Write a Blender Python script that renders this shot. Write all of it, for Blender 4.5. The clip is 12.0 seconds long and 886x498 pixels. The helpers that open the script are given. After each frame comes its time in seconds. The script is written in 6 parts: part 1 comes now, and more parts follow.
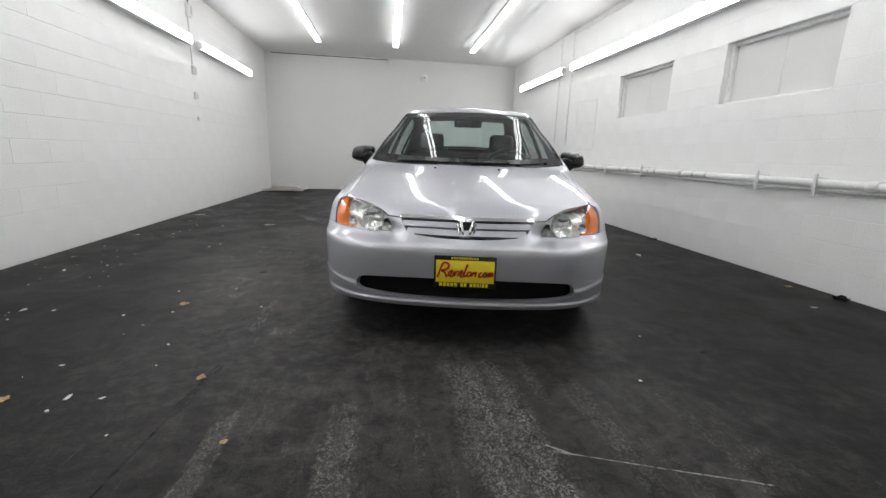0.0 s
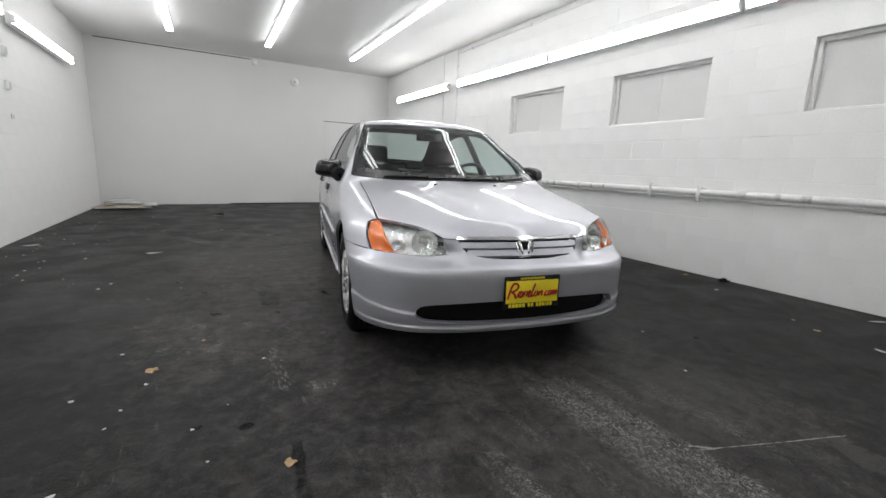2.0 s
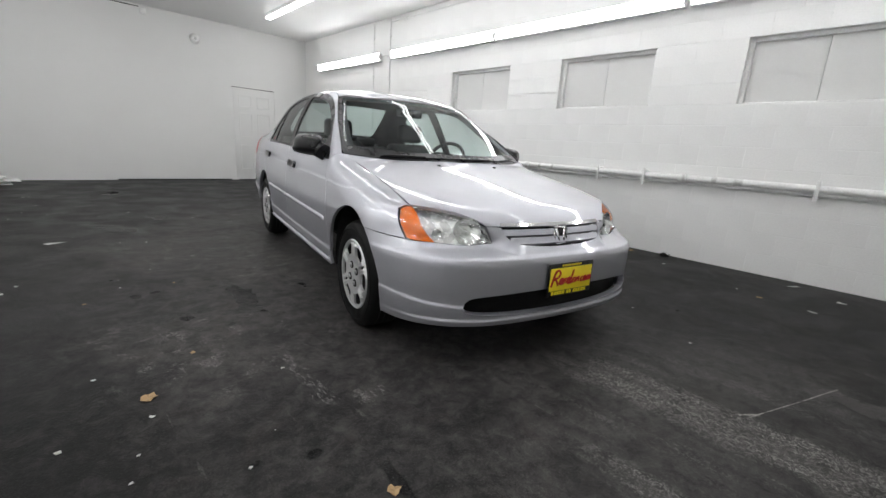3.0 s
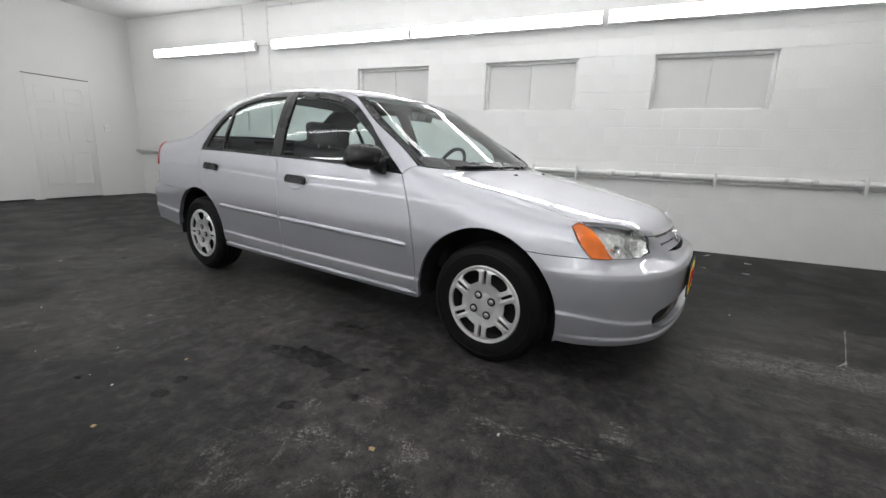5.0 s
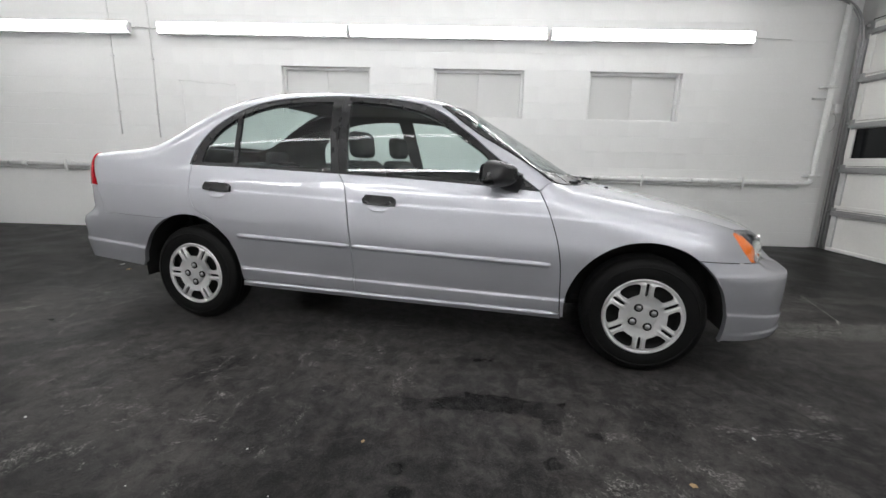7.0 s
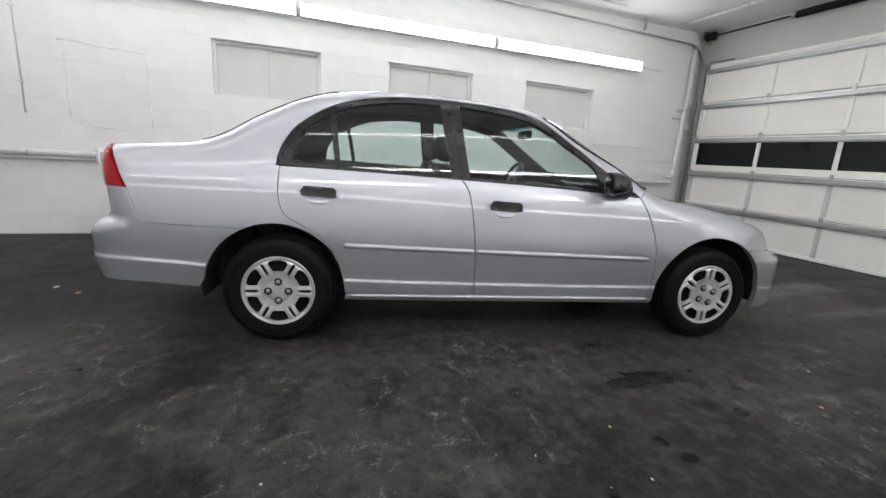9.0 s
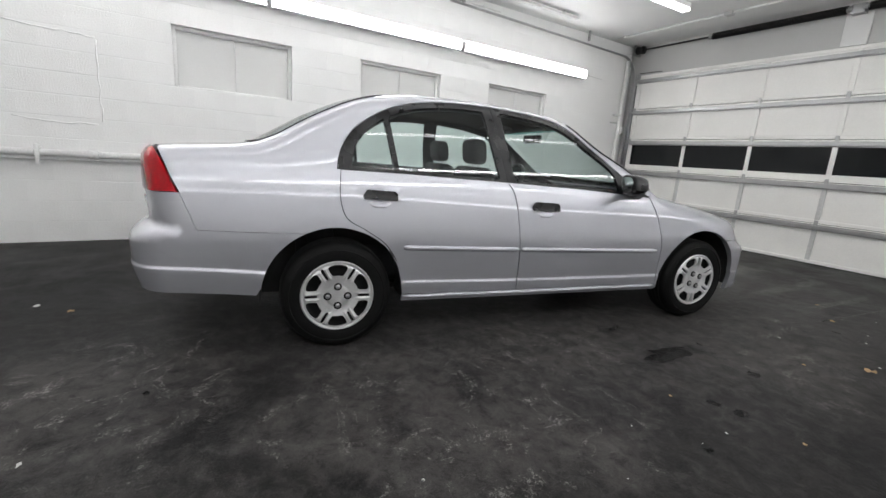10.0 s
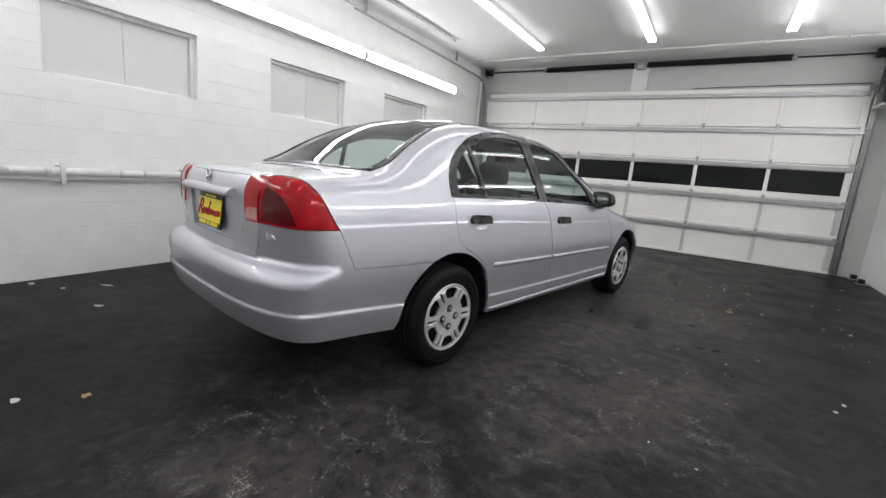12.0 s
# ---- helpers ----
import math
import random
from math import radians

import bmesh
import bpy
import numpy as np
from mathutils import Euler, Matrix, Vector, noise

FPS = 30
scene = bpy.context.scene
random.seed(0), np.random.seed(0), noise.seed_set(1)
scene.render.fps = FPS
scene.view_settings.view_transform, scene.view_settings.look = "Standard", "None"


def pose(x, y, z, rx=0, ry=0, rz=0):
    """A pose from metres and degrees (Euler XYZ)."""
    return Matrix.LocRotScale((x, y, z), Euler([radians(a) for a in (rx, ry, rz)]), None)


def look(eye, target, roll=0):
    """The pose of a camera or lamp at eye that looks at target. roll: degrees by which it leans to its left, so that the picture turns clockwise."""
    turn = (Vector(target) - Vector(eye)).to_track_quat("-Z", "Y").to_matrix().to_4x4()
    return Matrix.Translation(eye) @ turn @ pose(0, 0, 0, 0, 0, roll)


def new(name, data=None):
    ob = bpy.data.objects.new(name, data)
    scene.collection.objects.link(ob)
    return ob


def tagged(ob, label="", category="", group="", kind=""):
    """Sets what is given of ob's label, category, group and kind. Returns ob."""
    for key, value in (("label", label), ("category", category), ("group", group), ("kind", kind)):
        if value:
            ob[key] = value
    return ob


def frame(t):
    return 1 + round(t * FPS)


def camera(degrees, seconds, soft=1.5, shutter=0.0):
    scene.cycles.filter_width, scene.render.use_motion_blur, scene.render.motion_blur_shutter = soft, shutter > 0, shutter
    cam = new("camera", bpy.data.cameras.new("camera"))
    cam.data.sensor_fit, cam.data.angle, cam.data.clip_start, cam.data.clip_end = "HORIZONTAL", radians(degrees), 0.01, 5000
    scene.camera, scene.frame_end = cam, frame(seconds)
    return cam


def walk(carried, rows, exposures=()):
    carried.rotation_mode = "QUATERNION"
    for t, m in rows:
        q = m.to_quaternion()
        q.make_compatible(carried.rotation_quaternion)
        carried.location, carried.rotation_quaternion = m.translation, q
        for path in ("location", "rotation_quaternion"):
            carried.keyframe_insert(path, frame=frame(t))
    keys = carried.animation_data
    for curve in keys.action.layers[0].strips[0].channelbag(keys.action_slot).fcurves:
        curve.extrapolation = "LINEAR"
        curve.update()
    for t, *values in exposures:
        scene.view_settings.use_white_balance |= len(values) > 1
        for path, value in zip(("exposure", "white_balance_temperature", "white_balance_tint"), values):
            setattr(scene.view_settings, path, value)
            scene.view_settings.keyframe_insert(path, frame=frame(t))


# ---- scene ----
cam = camera(92.9, 12.0)
PATH = [
    (0, (-0.054, 0.069, 0.992), (0.25, 1.996, 0.552), 1.9),
    (0.5, (-0.26, 0.059, 0.991), (0.254, 1.96, 0.642), 1.9),
    (1, (-0.458, 0.166, 0.978), (0.131, 2.036, 0.582), 4.0),
    (1.5, (-0.7, 0.373, 0.988), (0.061, 2.163, 0.52), 4.8),
    (2, (-1.037, 0.539, 1.007), (-0.044, 2.234, 0.629), 2.2),
    (2.5, (-1.263, 0.766, 0.99), (-0.068, 2.305, 0.537), 2.3),
    (3, (-1.48, 1.051, 1.004), (-0.132, 2.453, 0.54), 3.7),
    (5, (-2.141, 2.443, 0.998), (-0.339, 3.194, 0.562), 2.2),
    (5.5, (-2.211, 2.809, 1.006), (-0.354, 3.397, 0.551), 2.1),
    (6, (-2.321, 3.173, 1.011), (-0.416, 3.596, 0.573), 0.9),
    (6.5, (-2.301, 3.549, 1.017), (-0.363, 3.804, 0.595), 0.9),
    (8.5, (-2.264, 5.123, 1.063), (-0.382, 4.583, 0.654), 3.2),
    (9, (-2.127, 5.508, 1.065), (-0.297, 4.825, 0.638), 3.5),
    (9.5, (-2.047, 5.909, 1.073), (-0.287, 5.053, 0.662), 3.6),
    (10, (-1.901, 6.24, 1.062), (-0.238, 5.212, 0.641), 4.0),
    (10.5, (-1.675, 6.585, 1.072), (-0.121, 5.398, 0.65), 5.3),
    (11, (-1.469, 6.95, 1.094), (-0.066, 5.582, 0.696), 5.5),
    (11.5, (-1.135, 7.236, 1.099), (0.084, 5.704, 0.693), 4.7),
    (12, (-0.882, 7.558, 1.109), (0.123, 5.868, 0.743), 4.6),
]
walk(cam, [(t, look(eye, target, roll)) for t, eye, target, roll in PATH])

# ---- world: a closed room at night, lit by its own fluorescent tubes ----
world = bpy.data.worlds.new("world")
scene.world = world
world.use_nodes = True
world.node_tree.nodes["Background"].inputs[0].default_value = (0.01, 0.012, 0.016, 1)
world.node_tree.nodes["Background"].inputs[1].default_value = 0.3
TUBE = 22.4          # radiance of the wall tubes
TUBE_CEILING = 11.8   # radiance of the ceiling tubes


# ---- materials ----
def mat(name, colour, rough=0.5, metal=0.0, vary=0.12, scale=6.0, fine=60.0, bump=0.0, coat=0.0, coat_rough=0.03, spec=0.5, rough_vary=0.08):
    """Principled surface with two scales of variation in colour and roughness, and fine relief."""
    m = bpy.data.materials.new(name)
    m.use_nodes = True
    nt = m.node_tree
    b = nt.nodes["Principled BSDF"]
    geo = nt.nodes.new("ShaderNodeTexCoord")
    n1, n2 = nt.nodes.new("ShaderNodeTexNoise"), nt.nodes.new("ShaderNodeTexNoise")
    n1.inputs["Scale"].default_value, n2.inputs["Scale"].default_value = scale, fine
    n1.inputs["Detail"].default_value, n2.inputs["Detail"].default_value = 5, 4
    for n in (n1, n2):
        nt.links.new(geo.outputs["Object"], n.inputs["Vector"])
    add = nt.nodes.new("ShaderNodeMath")
    add.operation = "ADD"
    nt.links.new(n1.outputs[0], add.inputs[0])
    nt.links.new(n2.outputs[0], add.inputs[1])
    span = nt.nodes.new("ShaderNodeMapRange")
    span.inputs["From Min"].default_value, span.inputs["From Max"].default_value = .6, 1.4
    span.inputs["To Min"].default_value, span.inputs["To Max"].default_value = 1 - vary, 1 + vary
    nt.links.new(add.outputs[0], span.inputs[0])
    mul = nt.nodes.new("ShaderNodeMix")
    mul.data_type, mul.blend_type = "RGBA", "MULTIPLY"
    mul.inputs[0].default_value = 1
    mul.inputs[6].default_value = (*colour, 1)
    nt.links.new(span.outputs[0], mul.inputs[7])
    nt.links.new(mul.outputs[2], b.inputs["Base Color"])
    rr = nt.nodes.new("ShaderNodeMapRange")
    rr.inputs["From Min"].default_value, rr.inputs["From Max"].default_value = .3, .7
    rr.inputs["To Min"].default_value, rr.inputs["To Max"].default_value = max(0, rough - rough_vary), rough + rough_vary
    nt.links.new(n1.outputs[0], rr.inputs[0])
    nt.links.new(rr.outputs[0], b.inputs["Roughness"])
    b.inputs["Metallic"].default_value = metal
    b.inputs["Coat Weight"].default_value, b.inputs["Coat Roughness"].default_value = coat, coat_rough
    b.inputs["Specular IOR Level"].default_value = spec
    if bump:
        bp = nt.nodes.new("ShaderNodeBump")
        bp.inputs["Strength"].default_value, bp.inputs["Distance"].default_value = 1.0, bump
        nt.links.new(n2.outputs[0], bp.inputs["Height"])
        nt.links.new(bp.outputs[0], b.inputs["Normal"])
    return m


def glow(name, colour, strength):
    m = bpy.data.materials.new(name)
    m.use_nodes = True
    nt = m.node_tree
    nt.nodes.remove(nt.nodes["Principled BSDF"])
    e = nt.nodes.new("ShaderNodeEmission")
    e.inputs[0].default_value, e.inputs[1].default_value = (*colour, 1), strength
    nt.links.new(e.outputs[0], nt.nodes["Material Output"].inputs[0])
    return m


def glass(name, tint, rough=0.0):
    """Thin pane: clear with a tint, and mirror gloss that grows towards grazing view on both faces."""
    m = bpy.data.materials.new(name)
    m.use_nodes = True
    nt = m.node_tree
    nt.nodes.remove(nt.nodes["Principled BSDF"])
    t, g = nt.nodes.new("ShaderNodeBsdfTransparent"), nt.nodes.new("ShaderNodeBsdfGlossy")
    t.inputs[0].default_value = (*tint, 1)
    g.inputs["Roughness"].default_value = rough
    lw, mix = nt.nodes.new("ShaderNodeLayerWeight"), nt.nodes.new("ShaderNodeMixShader")
    lw.inputs["Blend"].default_value = .5
    p, a = nt.nodes.new("ShaderNodeMath"), nt.nodes.new("ShaderNodeMath")
    p.operation, a.operation = "POWER", "MULTIPLY_ADD"
    p.inputs[1].default_value = 5
    a.inputs[1].default_value, a.inputs[2].default_value = .90, .062
    nt.links.new(lw.outputs["Facing"], p.inputs[0])
    nt.links.new(p.outputs[0], a.inputs[0])
    nt.links.new(a.outputs[0], mix.inputs[0])
    nt.links.new(t.outputs[0], mix.inputs[1])
    nt.links.new(g.outputs[0], mix.inputs[2])
    nt.links.new(mix.outputs[0], nt.nodes["Material Output"].inputs[0])
    return m


def floor_material():
    """Worn dark-painted concrete: broad stains, tyre smears, pale scuffs along the room, pitted relief."""
    m = bpy.data.materials.new("dark_worn_floor")
    m.use_nodes = True
    nt = m.node_tree
    b = nt.nodes["Principled BSDF"]
    tc = nt.nodes.new("ShaderNodeTexCoord")

    def noise_at(scale, detail, stretch=(1, 1, 1), turn=0.0, dist=0.0, rough=.6):
        mp = nt.nodes.new("ShaderNodeMapping")
        mp.inputs["Scale"].default_value = stretch
        mp.inputs["Rotation"].default_value = (0, 0, turn)
        n = nt.nodes.new("ShaderNodeTexNoise")
        n.inputs["Scale"].default_value, n.inputs["Detail"].default_value = scale, detail
        n.inputs["Distortion"].default_value, n.inputs["Roughness"].default_value = dist, rough
        nt.links.new(tc.outputs["Object"], mp.inputs[0])
        nt.links.new(mp.outputs[0], n.inputs["Vector"])
        return n.outputs[0]

    def ramp(src, lo, hi, a, c):
        r = nt.nodes.new("ShaderNodeMapRange")
        r.interpolation_type = "SMOOTHSTEP"
        for k, v in zip(("From Min", "From Max", "To Min", "To Max"), (lo, hi, a, c)):
            r.inputs[k].default_value = v
        nt.links.new(src, r.inputs[0])
        return r.outputs[0]

    def mathn(op, a, c):
        n = nt.nodes.new("ShaderNodeMath")
        n.operation = op
        for i, s in enumerate((a, c)):
            if isinstance(s, (int, float)):
                n.inputs[i].default_value = s
            else:
                nt.links.new(s, n.inputs[i])
        return n.outputs[0]

    def blend(fac, a, c):
        n = nt.nodes.new("ShaderNodeMix")
        n.data_type = "RGBA"
        nt.links.new(fac, n.inputs[0])
        for i, s in ((6, a), (7, c)):
            if isinstance(s, tuple):
                n.inputs[i].default_value = (*s, 1)
            else:
                nt.links.new(s, n.inputs[i])
        return n.outputs[2]

    def patch(cx, cy, rx, ry, turn, edge=.7, soft=.55):
        """1 inside a ragged oval on the floor, 0 outside."""
        mp = nt.nodes.new("ShaderNodeMapping")
        mp.vector_type = "TEXTURE"
        mp.inputs["Location"].default_value = (cx, cy, 0)
        mp.inputs["Rotation"].default_value = (0, 0, turn)
        mp.inputs["Scale"].default_value = (rx, ry, 1)
        nt.links.new(tc.outputs["Object"], mp.inputs[0])
        ln = nt.nodes.new("ShaderNodeVectorMath")
        ln.operation = "LENGTH"
        nt.links.new(mp.outputs[0], ln.inputs[0])
        return ramp(mathn("ADD", ln.outputs["Value"], mathn("MULTIPLY", mathn("SUBTRACT", ragged, .5), edge * 3)), 1.0, 1.0 - soft, 0, 1)

    def stripe(x0, y0, x1, y1, half, fray=.5, soft=.5):
        """1 along a straight band on the floor with frayed sides, 0 beside it."""
        mp = nt.nodes.new("ShaderNodeMapping")
        mp.vector_type = "TEXTURE"
        mp.inputs["Location"].default_value = ((x0 + x1) / 2, (y0 + y1) / 2, 0)
        mp.inputs["Rotation"].default_value = (0, 0, math.atan2(x0 - x1, y1 - y0))
        mp.inputs["Scale"].default_value = (half, math.hypot(x1 - x0, y1 - y0) / 2, 1)
        nt.links.new(tc.outputs["Object"], mp.inputs[0])
        sx = nt.nodes.new("ShaderNodeSeparateXYZ")
        nt.links.new(mp.outputs[0], sx.inputs[0])
        far = mathn("MAXIMUM", mathn("ABSOLUTE", sx.outputs[0], 0), mathn("POWER", mathn("ABSOLUTE", sx.outputs[1], 0), 3))
        return ramp(mathn("ADD", far, mathn("MULTIPLY", mathn("SUBTRACT", frayed, .5), fray * 3)), 1.0, 1.0 - soft, 0, 1)

    def most(items):
        out = items[0]
        for i in items[1:]:
            out = mathn("MAXIMUM", out, i)
        return out

    ragged = noise_at(2.6, 7, dist=.5, rough=.62)
    frayed = noise_at(8.0, 7, dist=.4, rough=.65)
    broad = noise_at(.55, 6, dist=.6)
    cloud = noise_at(2.3, 8, dist=.5, rough=.65)
    smear = noise_at(2.6, 9, (1.0, .65, 1), -.2, .8, .70)
    grain = noise_at(130, 3)
    speck = noise_at(60, 4, rough=.8)
    streak = noise_at(7.0, 9, (1.0, .10, 1), .10, .25, .72)
    cross = noise_at(4.5, 10, (.8, 1.0, 1), .5, 1.2, .78)
    base = blend(ramp(broad, .34, .68, 0, 1), (.0062, .0059, .0065), (.0140, .0133, .0136))
    base = blend(ramp(cloud, .44, .70, 0, .85), base, (.020, .0190, .0182))
    base = blend(ramp(smear, .50, .72, 0, .8), base, (.029, .0274, .026))
    base = blend(ramp(cloud, .42, .30, 0, .8), base, (.0055, .0055, .006))
    # paint rubbed off by wheels rolling in and out, and by turning tyres; lanes also hold a broad, soft lightening
    # before the car
    main_lane = stripe(.42, .2, .38, 1.98, .19, .4)
    lanes = most([main_lane, stripe(-.22, .2, -.18, 1.72, .085, .8), stripe(-.70, .5, -.60, 1.62, .05, .8), stripe(1.05, .3, 1.08, 1.22, .10, .9), patch(-.60, 2.36, .13, .10, .3),
                  mathn("MULTIPLY", patch(.45, 1.45, 1.45, 1.0, 0, .5, .8), .55)])
    yard = most([patch(-.55, 5.2, .85, 1.1, .2), patch(-.35, 4.9, .55, 1.3, .1), patch(-.9, 3.2, .7, .6, .4), patch(.25, 6.5, .75, .70, .2)])
    rub = mathn("MAXIMUM", mathn("MULTIPLY", lanes, ramp(streak, .46, .64, .05, .65)), mathn("MULTIPLY", main_lane, ramp(streak, .38, .60, .25, .8)))
    worm = mathn("ABSOLUTE", mathn("SUBTRACT", noise_at(46, 3, (1.0, .8, 1), .2, 1.6, .5), .5), 0)
    crackle = mathn("MULTIPLY", ramp(worm, .055, .018, 0, 1), ramp(speck, .40, .54, .1, 1))
    rub = mathn("MULTIPLY", rub, mathn("MAXIMUM", crackle, mathn("MULTIPLY", ramp(speck, .54, .62, 0, 1), .7)))
    turn_rub = mathn("MULTIPLY", yard, mathn("MULTIPLY", ramp(cross, .52, .64, 0, 1), mathn("MAXIMUM", crackle, ramp(speck, .54, .62, 0, .8))))
    chalk = mathn("MULTIPLY", most([stripe(.54, 1.265, .90, 1.135, .0042, 1.8), stripe(.88, 1.142, 1.20, 1.03, .0035, 2.2), stripe(.60, 1.24, .53, 1.30, .008, 1.2)]), ramp(speck, .36, .56, .2, 1))
    loose = mathn("MULTIPLY", mathn("MULTIPLY", ramp(streak, .60, .72, 0, 1), ramp(speck, .52, .62, 0, 1)), ramp(broad, .5, .62, 0, .6))
    mottle = noise_at(13.0, 9, dist=.4, rough=.74)
    scrape = noise_at(22.0, 6, (1.0, .22, 1), -.55, .3, .7)
    # floor round the car is lightened: the sheen of its middle, put into the colour
    around = patch(-.1, 3.6, 2.5, 4.8, -.12, .4, .95)
    base = blend(mathn("MULTIPLY", around, ramp(cloud, .34, .58, .45, .85)), base, (.050, .0475, .0475))
    base = blend(mathn("MULTIPLY", lanes, .6), base, (.070, .066, .063))
    base = blend(mathn("MULTIPLY", yard, mathn("MULTIPLY", ramp(cloud, .40, .60, .1, 1), .7)), base, (.064, .060, .0575))
    base = blend(most([rub, chalk, mathn("MULTIPLY", turn_rub, .85), mathn("MULTIPLY", loose, .6)]), base, (.34, .328, .308))
    worn = mathn("MULTIPLY", mathn("MAXIMUM", around, .35), ramp(mottle, .46, .66, 0, .55))
    base = blend(worn, base, (.105, .100, .095))
    base = blend(ramp(mottle, .50, .34, 0, .6), base, (.011, .0105, .0105))
    base = blend(mathn("MULTIPLY", mathn("MULTIPLY", around, ramp(scrape, .62, .74, 0, .35)), ramp(cloud, .46, .60, 0, 1)), base, (.15, .143, .135))
    base = blend(mathn("MULTIPLY", around, ramp(noise_at(5.5, 8, dist=.7, rough=.7), .52, .68, 0, .35)), base, (.062, .051, .047))
    base = blend(ramp(grain, .60, .74, 0, .22), base, (.07, .067, .064))
    # prints of a tyre's tread
    print_bars = noise_at(75, 3, (1.0, .26, 1), .22, .4, .6)
    tread = most([stripe(-.735, 2.36, -.75, 2.92, .045, .3), stripe(-.66, 2.35, -.51, 2.35, .04, .4), stripe(-.77, 2.41, -.77, 2.50, .03, .4), stripe(-.80, 4.86, -.82, 5.02, .04, .4), stripe(-.60, 4.50, -.54, 4.58, .02, .9), stripe(-.39, 4.31, -.33, 4.38, .02, .9)])
    base = blend(mathn("MULTIPLY", tread, mathn("MULTIPLY", ramp(print_bars, .50, .60, 0, .8), ramp(speck, .44, .58, .1, 1))), base, (.21, .20, .195))
    # soft dark areas: the view's fall-off towards its corners, put into the colour
    dimmed = most([patch(2.1, 7.5, 1.6, 1.5, 0, .5, .8), patch(-2.2, 7.6, 1.2, 1.8, 0, .5, .8), patch(-1.9, 1.0, 1.1, 1.6, 0, .5, .7), patch(2.5, .6, .8, 1.1, 0, .5, .8), patch(-1.7, 2.6, .6, 1.5, 0, .5, .8), patch(-2.3, 4.4, .95, 4.6, 0, .35, .6), patch(2.9, 3.0, .65, 3.0, 0, .4, .7)])
    base = blend(mathn("MULTIPLY", dimmed, ramp(mottle, .40, .66, .85, .45)), base, (.0085, .0082, .0084))
    # oil stains
    oil = most([stripe(-.655, 4.15, -.615, 3.80, .055, .45, .3), stripe(-.60, 3.90, -.665, 3.44, .080, .45, .3), stripe(-.66, 3.50, -.82, 3.55, .05, .6, .4), patch(-1.04, 4.12, .05, .06, 0, .5), patch(-.98, 3.56, .05, .07, .4, .5),
                patch(-.82, 3.38, .045, .06, 0, .5), patch(-1.21, 4.51, .05, .05, 0, .5), patch(-1.15, 4.09, .045, .06, 0, .5), mathn("MULTIPLY", patch(-.22, 3.75, .12, .22, 0, .8, .9), .35),
                stripe(-.775, 2.02, -.825, 1.60, .030, .5), stripe(-.825, 1.62, -.865, 1.27, .010, .6), stripe(-.86, 1.30, -.92, .80, .006, .6), patch(-1.1, 2.25, .05, .05, 0, .4), patch(-.93, 2.17, .04, .03, 0, .4),
                patch(-1.0, 6.4, .16, .5, .5, .5), patch(-.55, 6.9, .12, .25, .2, .5)])
    base = blend(mathn("MULTIPLY", oil, ramp(mottle, .36, .62, .80, .45)), base, (.0060, .0060, .0065))
    # thin pale scratches and small dark drips
    fine = noise_at(150, 3, rough=.7)
    for turn, hi in ((.35, .69), (-.9, .70), (1.35, .70)):
        line = noise_at(5.0, 8, (6.0, .5, 1), turn, .35, .62)
        keep = mathn("MULTIPLY", ramp(line, hi - .035, hi, 0, 1), mathn("MULTIPLY", ramp(cross, .44, .58, 0, 1), ramp(fine, .38, .56, .15, 1)))
        base = blend(mathn("MULTIPLY", mathn("MULTIPLY", keep, mathn("MAXIMUM", around, .25)), .38), base, (.27, .26, .245))
    base = blend(ramp(noise_at(3.4, 8, dist=.9, rough=.68), .60, .72, 0, .6), base, (.006, .006, .0065))
    base = blend(mathn("MULTIPLY", ramp(fine, .56, .70, 0, .5), mathn("MAXIMUM", around, .3)), base, (.12, .115, .11))
    base = blend(ramp(fine, .44, .32, 0, .55), base, (.008, .008, .0085))
    nt.links.new(base, b.inputs["Base Color"])
    nt.links.new(mathn("SUBTRACT", ramp(cloud, .3, .7, .32, .48), mathn("MULTIPLY", oil, .15)), b.inputs["Roughness"])
    b.inputs["Specular IOR Level"].default_value = .05
    bp = nt.nodes.new("ShaderNodeBump")
    bp.inputs["Strength"].default_value, bp.inputs["Distance"].default_value = .6, .003
    nt.links.new(mathn("ADD", mathn("MULTIPLY", grain, .35), mathn("ADD", speck, mathn("MULTIPLY", rub, .4))), bp.inputs["Height"])
    nt.links.new(bp.outputs[0], b.inputs["Normal"])
    return m


def paint_material():
    """Silver metallic car paint under clear coat."""
    m = bpy.data.materials.new("silver_car_paint")
    m.use_nodes = True
    nt = m.node_tree
    b = nt.nodes["Principled BSDF"]
    tc = nt.nodes.new("ShaderNodeTexCoord")
    v = nt.nodes.new("ShaderNodeTexVoronoi")
    v.inputs["Scale"].default_value = 900
    nt.links.new(tc.outputs["Object"], v.inputs["Vector"])
    n = nt.nodes.new("ShaderNodeTexNoise")
    n.inputs["Scale"].default_value, n.inputs["Detail"].default_value = 5, 6
    nt.links.new(tc.outputs["Object"], n.inputs["Vector"])
    r = nt.nodes.new("ShaderNodeMix")
    r.data_type = "RGBA"
    r.inputs[6].default_value, r.inputs[7].default_value = (.44, .445, .483, 1), (.55, .555, .595, 1)
    nt.links.new(v.outputs["Color"], r.inputs[0])
    nt.links.new(r.outputs[2], b.inputs["Base Color"])
    mr = nt.nodes.new("ShaderNodeMapRange")
    mr.inputs["From Min"].default_value, mr.inputs["From Max"].default_value = .3, .7
    mr.inputs["To Min"].default_value, mr.inputs["To Max"].default_value = .46, .52
    nt.links.new(n.outputs[0], mr.inputs[0])
    nt.links.new(mr.outputs[0], b.inputs["Roughness"])
    b.inputs["Metallic"].default_value = .80
    b.inputs["Coat Weight"].default_value, b.inputs["Coat Roughness"].default_value = 1.0, .025
    return m


